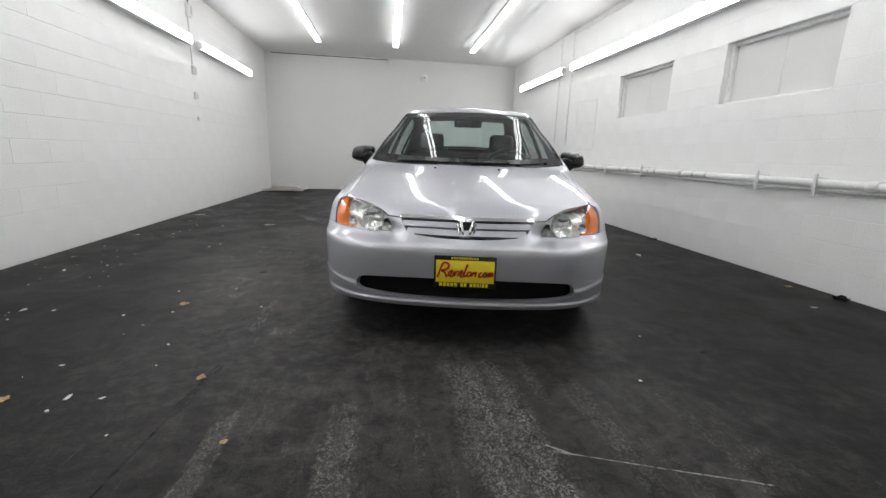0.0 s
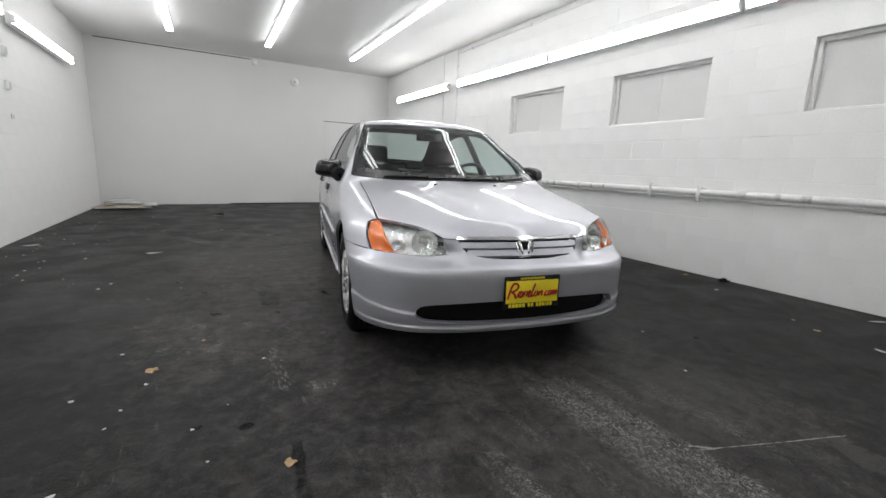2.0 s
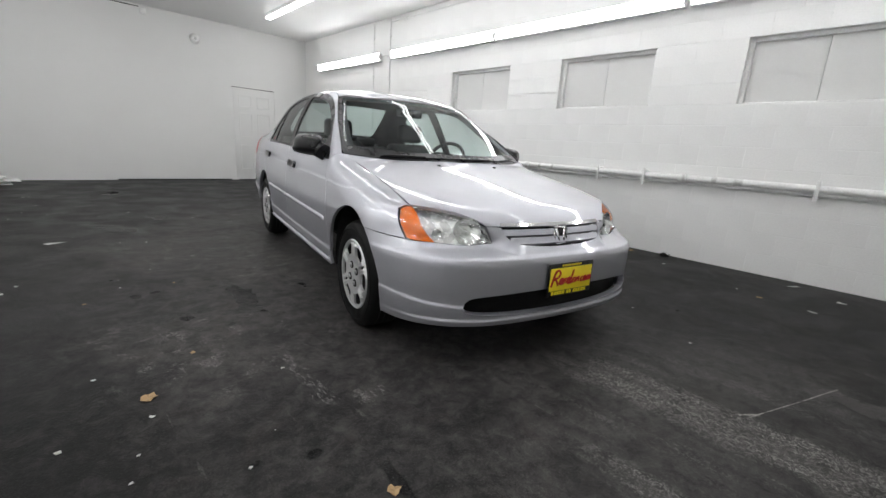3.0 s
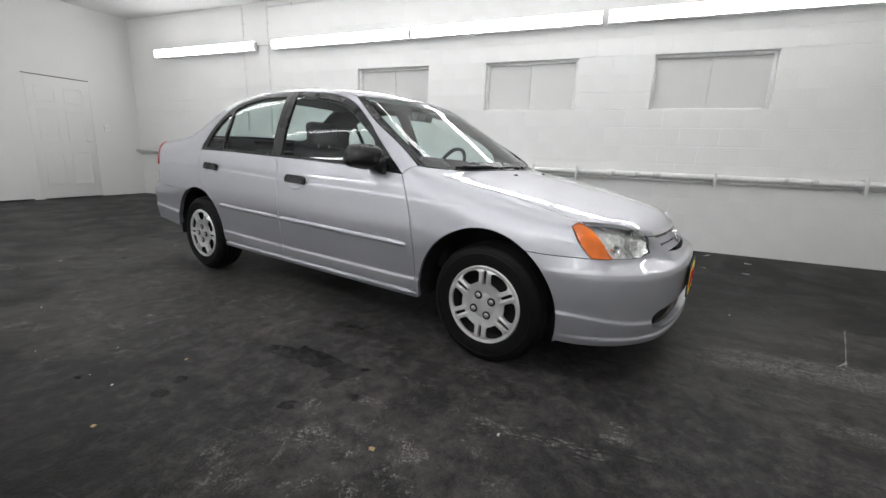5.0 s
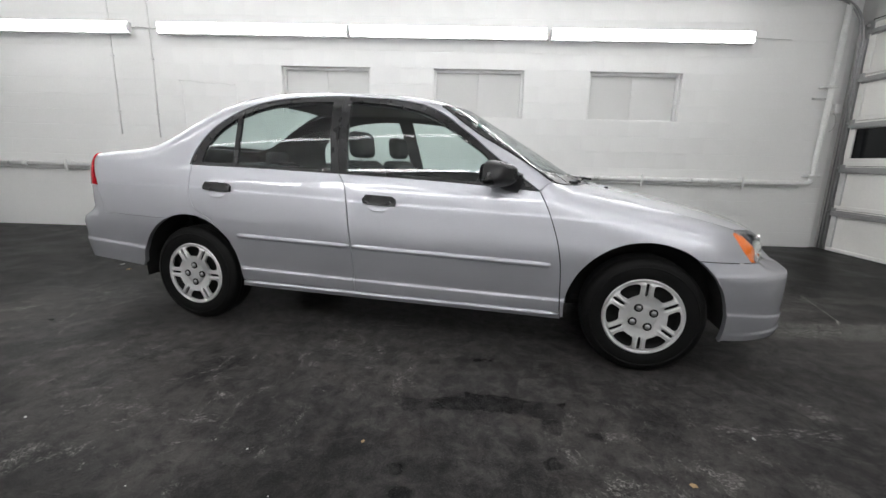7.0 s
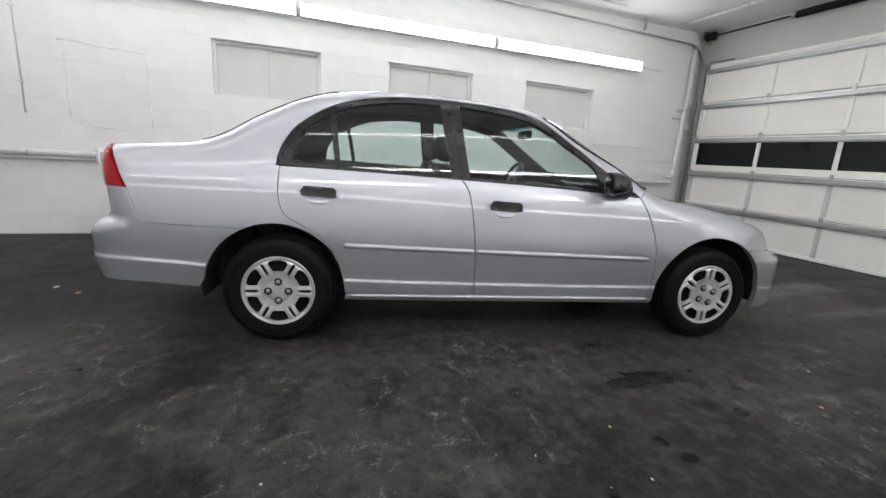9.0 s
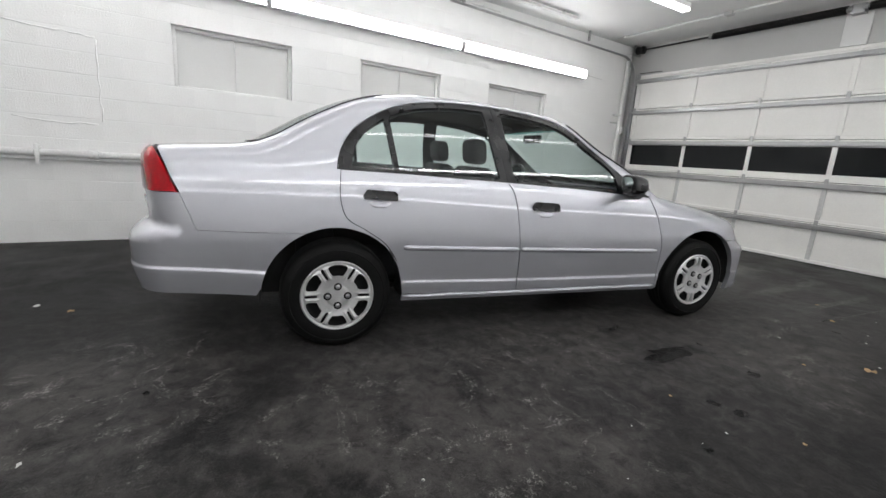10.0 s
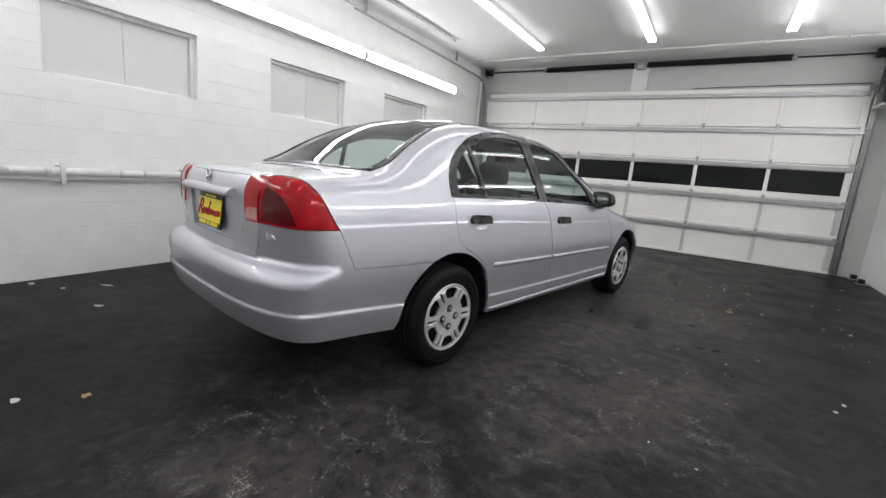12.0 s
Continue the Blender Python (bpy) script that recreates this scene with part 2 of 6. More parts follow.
M_WALL = mat("white_wall_paint", (.70, .70, .69), .55, vary=.035, scale=1.2, fine=90, bump=.0012)
M_BLOCK = mat("white_painted_block", (.84, .84, .83), .5, vary=.04, scale=1.5, fine=70, bump=.0022)
M_MORTAR = mat("white_painted_mortar", (.78, .78, .77), .6, vary=.06, scale=3, fine=80, bump=.002)
M_CEIL = mat("white_ceiling_paint", (.76, .76, .75), .7, vary=.04, scale=.8, fine=60, bump=.001)
M_FLOOR = floor_material()
M_PAINT = paint_material()
M_BLACK = mat("black_satin_plastic", (.008, .008, .009), .30, spec=.4, vary=.15, scale=12, fine=200, bump=.0002)
M_RUBBER = mat("black_tyre_rubber", (.006, .006, .006), .58, spec=.14, vary=.25, scale=14, fine=120, bump=.0006)
M_DARK = mat("dark_underbody", (.012, .012, .012), .8, vary=.3, scale=8, fine=50)
M_CHROME = mat("chrome", (.80, .80, .80), .10, 1.0, vary=.03, scale=9, rough_vary=.04)
M_HUB = mat("silver_wheel_cover", (.62, .62, .62), .38, .5, vary=.05, scale=16, fine=90, coat=.4, coat_rough=.12)
M_TRIM = mat("dark_grey_cabin_trim", (.022, .023, .025), .7, spec=.3, vary=.15, scale=9, fine=200, bump=.0004)
M_CLOTH = mat("charcoal_seat_cloth", (.022, .024, .027), .9, vary=.2, scale=10, fine=300, bump=.0008)
M_LINER = mat("grey_headliner", (.085, .09, .088), .9, vary=.08, scale=7, fine=250, bump=.0005)
M_GLASS = glass("green_tinted_car_glass", (.78, .865, .845))
M_BAND = glass("teal_shade_band", (.30, .66, .62))
M_LENS = glass("clear_lamp_lens", (.93, .94, .94))
M_AMBER = mat("amber_lamp_plastic", (.95, .19, .006), .16, vary=.35, scale=38, fine=90, bump=.0015, coat=.6, spec=.3)
M_BOWL = mat("mirrored_lamp_bowl", (.94, .95, .93), .16, .85, vary=.05, scale=30, fine=120, bump=.0004)
M_RED_DARK = mat("dark_red_lamp_plastic", (.10, .003, .006), .12, rough_vary=.0, vary=.3, scale=24, fine=180, bump=.0006, coat=.2, spec=.3)
M_RED = mat("red_lamp_plastic", (.40, .003, .009), .12, rough_vary=.0, vary=.45, scale=9, fine=180, bump=.0001, coat=.22, coat_rough=.01, spec=.25)
M_PINK = mat("pale_red_lamp_plastic", (.55, .20, .18), .2, vary=.2, scale=40, fine=200, bump=.001, coat=1)
M_REFLECT = mat("lamp_reflector", (.93, .94, .92), .26, .35, vary=.08, scale=30, fine=55, bump=.004)

M_PLATE = mat("yellow_plate", (.95, .78, .03), .4, vary=.05, scale=20)
M_RED_INK = mat("dark_red_print", (.42, .008, .008), .5, vary=.1, scale=20)
M_PIPE = mat("white_painted_pipe", (.78, .78, .77), .42, vary=.12, scale=9, fine=60, bump=.001)
M_METAL = mat("galvanised_steel", (.42, .42, .42), .42, .85, vary=.15, scale=9, fine=60)
M_DOOR = mat("off_white_door_panel", (.84, .83, .80), .45, vary=.05, scale=2.5, fine=70, bump=.0006)
M_HEADER = mat("grey_header_wall", (.50, .50, .49), .6, vary=.06, scale=1.5, fine=60, bump=.001)
M_STILE = mat("pale_grey_stile", (.60, .60, .59), .42, .2, vary=.12, scale=5, fine=40)
M_PANE = mat("night_black_pane", (.005, .006, .007), .10, vary=.1, scale=3, spec=.3, rough_vary=.02)
M_SPRING = mat("black_torsion_spring", (.012, .012, .012), .45, .4, vary=.2, scale=30)
M_TUBE = glow("fluorescent_tube", (.985, .99, 1.0), TUBE)
M_TUBE_C = glow("fluorescent_tube_ceiling", (.985, .99, 1.0), TUBE_CEILING)
M_FIXTURE = mat("white_enamel_fixture", (.82, .82, .82), .38, vary=.03, scale=5)
M_LEAF = mat("dry_leaf", (.36, .24, .12), .7, vary=.3, scale=40, fine=200, bump=.001)
M_PAPER = mat("white_scrap_paper", (.55, .55, .53), .7, vary=.2, scale=20, fine=90, bump=.001)
M_BOARD = mat("pale_cardboard", (.62, .56, .48), .8, vary=.1, scale=9, fine=60, bump=.001)
M_BOX = mat("grey_electrical_box", (.55, .55, .54), .5, vary=.08, scale=10)


# ---- small building helpers ----
def mesh_of(name, verts, faces, material, smooth=False):
    me = bpy.data.meshes.new(name)
    me.from_pydata([tuple(v) for v in verts], [], [tuple(f) for f in faces])
    me.materials.append(material)
    me.polygons.foreach_set("use_smooth", [smooth] * len(me.polygons))
    me.update()
    return me


def part(name, bm, material, parent, label=""):
    """Links a bmesh or a mesh as one object under a thing or a part."""
    if isinstance(bm, bmesh.types.BMesh):
        me = bpy.data.meshes.new(name)
        bm.to_mesh(me)
        bm.free()
        me.materials.append(material)
    else:
        me = bm
    ob = new(name, me)
    ob.parent = parent
    if label:
        ob["label"] = label
    return ob


def thing(name, at, label, category, group="", kind=""):
    ob = new(name)
    ob.matrix_basis = at if isinstance(at, Matrix) else Matrix.Translation(at)
    return tagged(ob, label, category, group, kind)


def box_bm(x0, y0, z0, x1, y1, z1, bevel=0.0, seg=2):
    bm = bmesh.new()
    bmesh.ops.create_cube(bm, size=1)
    bmesh.ops.scale(bm, vec=(x1 - x0, y1 - y0, z1 - z0), verts=bm.verts)
    bmesh.ops.translate(bm, vec=((x0 + x1) / 2, (y0 + y1) / 2, (z0 + z1) / 2), verts=bm.verts)
    if bevel:
        bmesh.ops.bevel(bm, geom=bm.edges[:], offset=bevel, segments=seg, affect="EDGES", profile=.5)
        for f in bm.faces:
            f.smooth = seg > 1
    return bm


def add_box(bm, *a, **k):
    other = box_bm(*a, **k)
    me = bpy.data.meshes.new("tmp")
    other.to_mesh(me)
    other.free()
    bm.from_mesh(me)
    bpy.data.meshes.remove(me)
    return bm


def tube_bm(path, radius, sides=12, closed_ends=True):
    """A round pipe along a path of points."""
    bm = bmesh.new()
    pts = [Vector(p) for p in path]
    rings = []
    for i, p in enumerate(pts):
        a, b = pts[max(0, i - 1)], pts[min(len(pts) - 1, i + 1)]
        d = (b - a).normalized()
        side = d.cross(Vector((0, 0, 1)) if abs(d.z) < .9 else Vector((1, 0, 0))).normalized()
        up = side.cross(d)
        r = radius[i] if isinstance(radius, (list, tuple)) else radius
        rings.append([bm.verts.new(p + (side * math.cos(k * math.tau / sides) + up * math.sin(k * math.tau / sides)) * r) for k in range(sides)])
    for a, b in zip(rings, rings[1:]):
        for k in range(sides):
            bm.faces.new((a[k], a[(k + 1) % sides], b[(k + 1) % sides], b[k])).smooth = True
    if closed_ends:
        bm.faces.new(rings[0][::-1])
        bm.faces.new(rings[-1])
    bmesh.ops.recalc_face_normals(bm, faces=bm.faces[:])
    return bm


def lathe_bm(profile, sides=48, axis="y"):
    """Turns (radius, along) pairs round an axis."""
    bm = bmesh.new()
    rings = []
    for r, h in profile:
        ring = []
        for k in range(sides):
            c, s = r * math.cos(k * math.tau / sides), r * math.sin(k * math.tau / sides)
            ring.append(bm.verts.new((c, h, s) if axis == "y" else (c, s, h)))
        rings.append(ring)
    for a, b in zip(rings, rings[1:]):
        for k in range(sides):
            bm.faces.new((a[k], a[(k + 1) % sides], b[(k + 1) % sides], b[k])).smooth = True
    bmesh.ops.remove_doubles(bm, verts=bm.verts[:], dist=1e-5)
    bmesh.ops.recalc_face_normals(bm, faces=bm.faces[:])
    return bm

# ---- the room ----
XR, YB, YG, ZC = 3.52, 11.5, -1.0, 3.28     # right wall, back wall, garage door's wall, ceiling
LX0, LX1 = -3.08, -2.76                      # left wall at the garage end and at the back


def left_x(y):
    return LX0 + (LX1 - LX0) * (y - YG) / (YB - YG)


def structure(name, bm, material, label, category):
    me = bpy.data.meshes.new(name)
    bm.to_mesh(me)
    bm.free()
    me.materials.append(material)
    return tagged(new(name, me), label, category, kind="structure")


floor = structure("floor", box_bm(-3.6, -1.6, -.2, 4.2, 12.2, 0), M_FLOOR, "dark worn concrete floor with scuffs and stains", "floor")
ceiling = structure("ceiling", box_bm(-3.6, -1.6, ZC, 4.2, 12.2, ZC + .2), M_CEIL, "flat white painted garage ceiling", "ceiling")
wall_back = structure("wall_back", box_bm(-3.4, YB, 0, XR + .3, YB + .2, ZC), M_WALL, "plain white painted end wall", "wall")

# walls of painted block: a core set back behind the blocks' faces (the blocks stand at the end of the file)
BH, BL, JOINT = .2, .4, .001
WINDOWS = [(1.11, 2.28), (3.12, 4.29), (5.12, 6.29)]
WZ0, WZ1 = 1.6, 2.2
bm = bmesh.new()
ys = [YG - .3] + [y for w in WINDOWS for y in w] + [YB]
for y0, y1 in zip(ys[0::2], ys[1::2]):
    add_box(bm, XR + .06, y0, 0, XR + .26, y1, ZC)
for y0, y1 in WINDOWS:
    add_box(bm, XR + .06, y0, 0, XR + .26, y1, WZ0)
    add_box(bm, XR + .06, y0, WZ1, XR + .26, y1, ZC)
    add_box(bm, XR + .22, y0, WZ0, XR + .26, y1, WZ1)
wall_right = structure("wall_right", bm, M_MORTAR, "white painted concrete block wall with blocked-up windows", "wall")
bm = bmesh.new()
vs = [bm.verts.new(p) for z in (0, ZC) for p in ((LX0 - .06, YG - .3, z), (LX1 - .06, YB, z), (LX1 - .3, YB, z), (LX0 - .3, YG - .3, z))]
for q in ((0, 1, 2, 3), (7, 6, 5, 4), (0, 4, 5, 1), (1, 5, 6, 2), (2, 6, 7, 3), (3, 7, 4, 0)):
    bm.faces.new([vs[i] for i in q])
bmesh.ops.recalc_face_normals(bm, faces=bm.faces[:])
wall_left = structure("wall_left", bm, M_MORTAR, "white painted concrete block wall", "wall")

# wall over and beside the garage door, greyed in its colour for the weak light there
GX0, GX1, GZ = -2.68, 3.32, 2.77
bm = bmesh.new()
add_box(bm, LX0 - .05, YG - .2, GZ, XR + .06, YG, ZC)
add_box(bm, LX0 - .05, YG - .2, 0, GX0, YG, GZ)
add_box(bm, GX1, YG - .2, 0, XR + .06, YG, GZ)
wall_front = structure("wall_front", bm, M_HEADER, "pale grey wall round the garage door", "wall")


def blocked_window(i, y0, y1):
    w = thing("window_%d" % i, (XR, (y0 + y1) / 2, WZ0), "blocked-up window recess with white painted boards", "window", kind="structure")
    h, d = (y1 - y0) / 2, WZ1 - WZ0
    for a, b in ((-h, -.001), (.001, h)):
        part("board", box_bm(.105, a + (.03 if a < 0 else 0), .02, .125, b - (.03 if b > 0 else 0), d - .03, .003), M_WALL, w)
    fr = bmesh.new()
    add_box(fr, .06, -h, 0, .12, -h + .035, d, bevel=.004)
    add_box(fr, .06, h - .035, 0, .12, h, d, bevel=.004)
    add_box(fr, .06, -h + .035, d - .035, .12, h - .035, d, bevel=.004)
    add_box(fr, .06, -h + .035, 0, .12, h - .035, .02, bevel=.004)
    part("window_frame", fr, M_PIPE, w)
    part("lintel", box_bm(-.004, -h - .01, d - .003, .1, h + .01, d + .006, .002), M_MORTAR, w)


for i, (y0, y1) in enumerate(WINDOWS):
    blocked_window(i + 1, y0, y1)


# ---- fluorescent lamps ----
def wall_lamp(y0, y1, x, z, sign, group):
    """Two pairs of tubes under a clear cover on a shallow white channel; sign: the side of the room that it faces."""
    l = thing("wall_lamp", (x, (y0 + y1) / 2, z), "lit white fluorescent strip lamp on the wall", "wall lamp", group)
    h = (y1 - y0) / 2
    part("channel", box_bm(-.035, -h, -.06, .02, h, .06, .006) if sign < 0 else box_bm(-.02, -h, -.06, .035, h, .06, .006), M_FIXTURE, l)
    # added lips that hold the tubes' light off the wall above and below
    for z0 in (-.070, .064):
        part("lip", box_bm(min(sign * .057, -sign * .02), -h, z0, max(sign * .057, -sign * .02), h, z0 + .006, .002, 1), M_FIXTURE, l)
    for a, b in ((-h + .02, -.008), (.008, h - .02)):
        for dz in (-.034, .034):
            part("tube", tube_bm([(sign * .052, a, dz), (sign * .052, b, dz)], .027, 10), M_TUBE, l)
    for a in (-h + .008, h - .008):
        part("end_cap", box_bm(-.03 + sign * .04, a - .008, -.05, .03 + sign * .04, a + .008, .05, .004), M_FIXTURE, l)
    return l


for y0, y1 in ((8.21, 10.63), (5.39, 7.83), (2.88, 5.355), (.35, 2.83)):
    wall_lamp(y0, y1, XR - .055, 2.605, -1, "lamps on the right wall")
# the last one, nearest the garage door, is unseen: added to light the car's front
for y0, y1 in ((7.60, 10.02), (4.83, 7.26), (2.36, 4.79), (-.11, 2.32)):
    wall_lamp(y0, y1, left_x((y0 + y1) / 2) + .056, 2.51, 1, "lamps on the left wall").rotation_euler.z = math.atan2(LX0 - LX1, YB - YG)


def ceiling_lamp(x, y0, y1):
    l = thing("ceiling_lamp", (x, (y0 + y1) / 2, ZC), "lit white fluorescent strip lamp under the ceiling", "ceiling lamp", "lamps under the ceiling")
    h = (y1 - y0) / 2
    part("channel", box_bm(-.052, -h, -.064, .052, h, -.001, .006), M_FIXTURE, l)
    for dx in (-.036, .036):
        for a, b in ((-h + .02, -.006), (.006, h - .02)):
            part("tube", tube_bm([(dx, a, -.082), (dx, b, -.082)], .019, 10), M_TUBE_C, l)
    for a in (-h + .008, h - .008):
        part("end_cap", box_bm(-.058, a - .008, -.104, .058, a + .008, -.05, .004), M_FIXTURE, l)
    l.rotation_euler.z = -.022
    return l


for x in (-1.51, .10, 1.78):
    for y0, y1 in ((.42, 2.78), (2.79, 5.15), (5.16, 7.52), (7.53, 9.89)):
        ceiling_lamp(x + .024 * ((y0 + y1) / 2 - .4), y0, y1)

from mathutils.geometry import delaunay_2d_cdt

# ---- the car's outer form: X rearwards from the front axle, Y to the car's right, Z up ----
def curve(xs, ys):
    """Smooth monotone curve through a few knots."""
    x, y = np.array(xs, float), np.array(ys, float)
    h, d = np.diff(x), np.diff(y) / np.diff(x)
    m = np.concatenate(([d[0]], np.zeros(len(d) - 1), [d[-1]]))
    for i in range(1, len(d)):
        if d[i - 1] * d[i] > 0:
            w1, w2 = 2 * h[i] + h[i - 1], h[i] + 2 * h[i - 1]
            m[i] = (w1 + w2) / (w1 / d[i - 1] + w2 / d[i])

    def at(q):
        q = np.clip(np.asarray(q, float), x[0], x[-1])
        i = np.clip(np.searchsorted(x, q) - 1, 0, len(h) - 1)
        s = (q - x[i]) / h[i]
        return ((1 + 2 * s) * (1 - s) ** 2 * y[i] + s * (1 - s) ** 2 * h[i] * m[i]
                + s * s * (3 - 2 * s) * y[i + 1] + s * s * (s - 1) * h[i] * m[i + 1])
    return at


SIDE = curve([.10, .18, .30, .45, .55, .60, .66, .72, .80, .830, .834, .842, .850, .87, .90, .925, .94, .955, 1.0, 1.1, 1.2, 1.3, 1.38, 1.46],
             [.765, .799, .826, .8455, .8535, .8556, .8545, .8490, .8387, .8345, .8335, .8300, .8280, .8245, .8170, .8095, .8045, .7985, .7795, .7345, .6855, .634, .584, .524])
CREASE = curve([-.4, -.1, .17, .45, 1.13, 1.57, 2.0, 2.6, 3.6], [.815, .79, .76, .772, .790, .802, .820, .838, .838])   # line along the flanks
PLAN = curve([-.85, -.35, 0, .6, 1.4, 2.0, 2.6, 3.0, 3.2, 3.5, 3.7], [.975, 1.0, 1.004, 1.001, 1, .997, .986, .975, .964, .935, .89])
SPINE = curve([-.80, -.72, -.6, -.4, -.1, .15, .28, .31, .34, .45, .66, .85, 1.02, 1.2, 1.5, 1.8, 2.1, 2.35, 2.5, 2.75, 2.95, 3.06, 3.2, 3.4, 3.6],
              [.60, .68, .735, .79, .855, .90, .925, .933, .952, 1.020, 1.148, 1.260, 1.354, 1.406, 1.440, 1.456, 1.454, 1.428, 1.394, 1.288, 1.172, 1.103, 1.013, .885, .757])
DECK = curve([1.2, 2.0, 2.5, 3.0, 3.2, 3.4, 3.52, 3.6], [.5, .95, 1.070, 1.078, 1.069, 1.053, 1.040, 1.005])     # boot lid and rear shoulders
BEND = curve([-.8, 0, 1.2, 1.7, 2.3, 3.0, 3.6], [.32, .28, .09, 0, -.05, -.10, -.1])
CROWN = curve([-.8, -.3, .3, 1.0, 1.7, 2.4, 2.8, 3.1, 3.6], [.030, .034, .052, .06, .10, .10, .09, .075, .075])
EDGE = curve([.7, 1.0, 1.6, 2.2, 2.6, 3.1, 3.3, 3.6], [.0, .12, .25, .30, .20, .12, .12, .16])     # the roof's sides fall away faster
ROUND = curve([-.8, 0, .3, .5, 1.0, 1.3, 2.2, 2.8, 3.2, 3.6], [.16, .14, .09, .045, .045, .055, .06, .055, .06, .07])
TAPER = curve([.35, .55, .8, 1.1, 1.4], [.20, .29, .29, .12, 0])     # the cabin narrows towards the windscreen
TAPER_REAR = curve([2.3, 2.55, 2.85, 3.2], [0, .04, .22, .28])         # and towards the rear window
NOSE = curve([.10, .2, .28, .36, .45, .505, .53, .548, .565, .60, .66, .72, .80, 1.0],
             [-.70, -.760, -.783, -.790, -.7935, -.7925, -.784, -.758, -.743, -.715, -.69, -.66, -.60, -.4])
TAIL = curve([.15, .25, .35, .44, .52, .585, .605, .638, .658, .75, .9, 1.0, 1.05, 1.2],
             [3.47, 3.56, 3.61, 3.636, 3.646, 3.650, 3.642, 3.618, 3.575, 3.58, 3.585, 3.58, 3.57, 3.4])
LEDGE = curve([-.8, -.68, -.35, .4, 2.3, 2.9, 3.2, 3.5, 3.7], [.305, .318, .352, .35, .37, .432, .456, .470, .474])


def even(f, s):
    """The same curve with its changes of bend evened out over a length s."""
    x = np.linspace(-1.5, 4.5, 3001)
    k = np.exp(-.5 * (np.arange(-300, 301) * .002 / s) ** 2)
    y = np.convolve(np.pad(f(x), 300, mode="edge"), k / k.sum(), mode="valid")
    return lambda q: np.interp(q, x, y)


HOOD_LINE, REST = even(SPINE, .07), even(SPINE, .02)
SPINE = lambda u: HOOD_LINE(u) + (REST(u) - HOOD_LINE(u)) * np.clip(u / .12, 0, 1)
BEND, CROWN, EDGE, ROUND, TAPER, TAPER_REAR = (even(f, .11) for f in (BEND, CROWN, EDGE, ROUND, TAPER, TAPER_REAR))


def smax(a, b, k):
    h = np.maximum(k - np.abs(a - b), 0) / k
    return np.maximum(a, b) + h * h * k * .25


def swell(v, a, b):
    t = np.clip((v - a) / (b - a), 0, 1)
    return t * t * (3 - 2 * t)


def form(u, v, z):
    """Below 0 inside the car's skin."""
    v = np.abs(v)
    step = .009 / (1 + np.exp(np.clip((z - LEDGE(u)) / .0035, -40, 40)))
    lift = (.838 - CREASE(u)) * np.interp(z, [.50, .68, .88, 1.12], [0, 1, 1, 0])
    side = v - SIDE(z + lift) * PLAN(u) - step + TAPER(u) * .5 * (z - .9 + np.sqrt((z - .9) ** 2 + .0016))
    side = side + TAPER_REAR(u) * .5 * (z - .98 + np.sqrt((z - .98) ** 2 + .0025))
    w = u - BEND(u) * v * v
    roof = (z - SPINE(w) + CROWN(u) * v * v + EDGE(u) * v ** 4) * .87
    b = np.clip((v - .15) / .45, 0, 1)
    top = -smax(-roof, -(z - DECK(u) + .045 * v * v) * .95, .025 + .055 * b * b * (3 - 2 * b))
    step = step + .011 * np.clip((-.1 - u) / .25, 0, 1) / (1 + np.exp(np.clip((z - .250) / .003, -40, 40)))
    # the lamps stand back behind the grille's beak, over a shelf on the bumper
    recess = .056 * swell(z, .530, .565) * (1 - swell(z, .575, .675)) * swell(v, .30, .41) * (1 - swell(v, .62, .76))
    # the bumpers wrap round fuller corners than the lamps above them
    lamps, lid_face = swell(z, .52, .60), swell(z, .60, .68)
    front = NOSE(z) + recess + (.165 + .06 * lamps) * v ** 2 + (.80 - .11 * lamps) * v ** 6 - u - step
    back = u - TAIL(z) + (.06 + .05 * lid_face) * v ** 2 + (.39 + .03 * lid_face) * v ** 6 - step
    return smax(smax(smax(side, top, ROUND(u)), front, .09), back, .07)


def meet(start, way, level=0.0, far=1.7):
    """Where rays from inside leave the skin (or the skin drawn in by -level)."""
    lo, hi = np.zeros(len(start)), np.full(len(start), far)
    for _ in range(36):
        mid = (lo + hi) / 2
        p = start + way * mid[:, None]
        out = form(p[:, 0], p[:, 1], p[:, 2]) > level
        hi, lo = np.where(out, mid, hi), np.where(out, lo, mid)
    return start + way * hi[:, None]


def outward(p):
    g = []
    for i in range(3):
        d = np.zeros(3)
        d[i] = .002
        a, b = p + d, p - d
        g.append(form(a[:, 0], a[:, 1], a[:, 2]) - form(b[:, 0], b[:, 1], b[:, 2]))
    g = np.array(g).T
    return g / np.linalg.norm(g, axis=1)[:, None]


# Charts: flat coordinates in which a panel's outline is drawn, and the way from them to the skin.
def chart_side(q, level=0.0):      # (u, angle round the car's long axis)
    a = q[:, 1] / .8
    s = np.stack([q[:, 0], 0 * a, 0 * a + .45], 1)
    return meet(s, np.stack([0 * a, np.cos(a), np.sin(a)], 1), level)


def chart_top(q, level=0.0):       # (u, v)
    o = np.zeros(len(q))
    return meet(np.stack([q[:, 0], q[:, 1], o + .3], 1), np.stack([o, o, o + 1], 1), level)


def chart_front(q, level=0.0):     # (angle round a point behind the nose, z)
    a = q[:, 0] / .8
    return meet(np.stack([0 * a + .1, 0 * a, q[:, 1]], 1), np.stack([-np.cos(a), np.sin(a), 0 * a], 1), level)


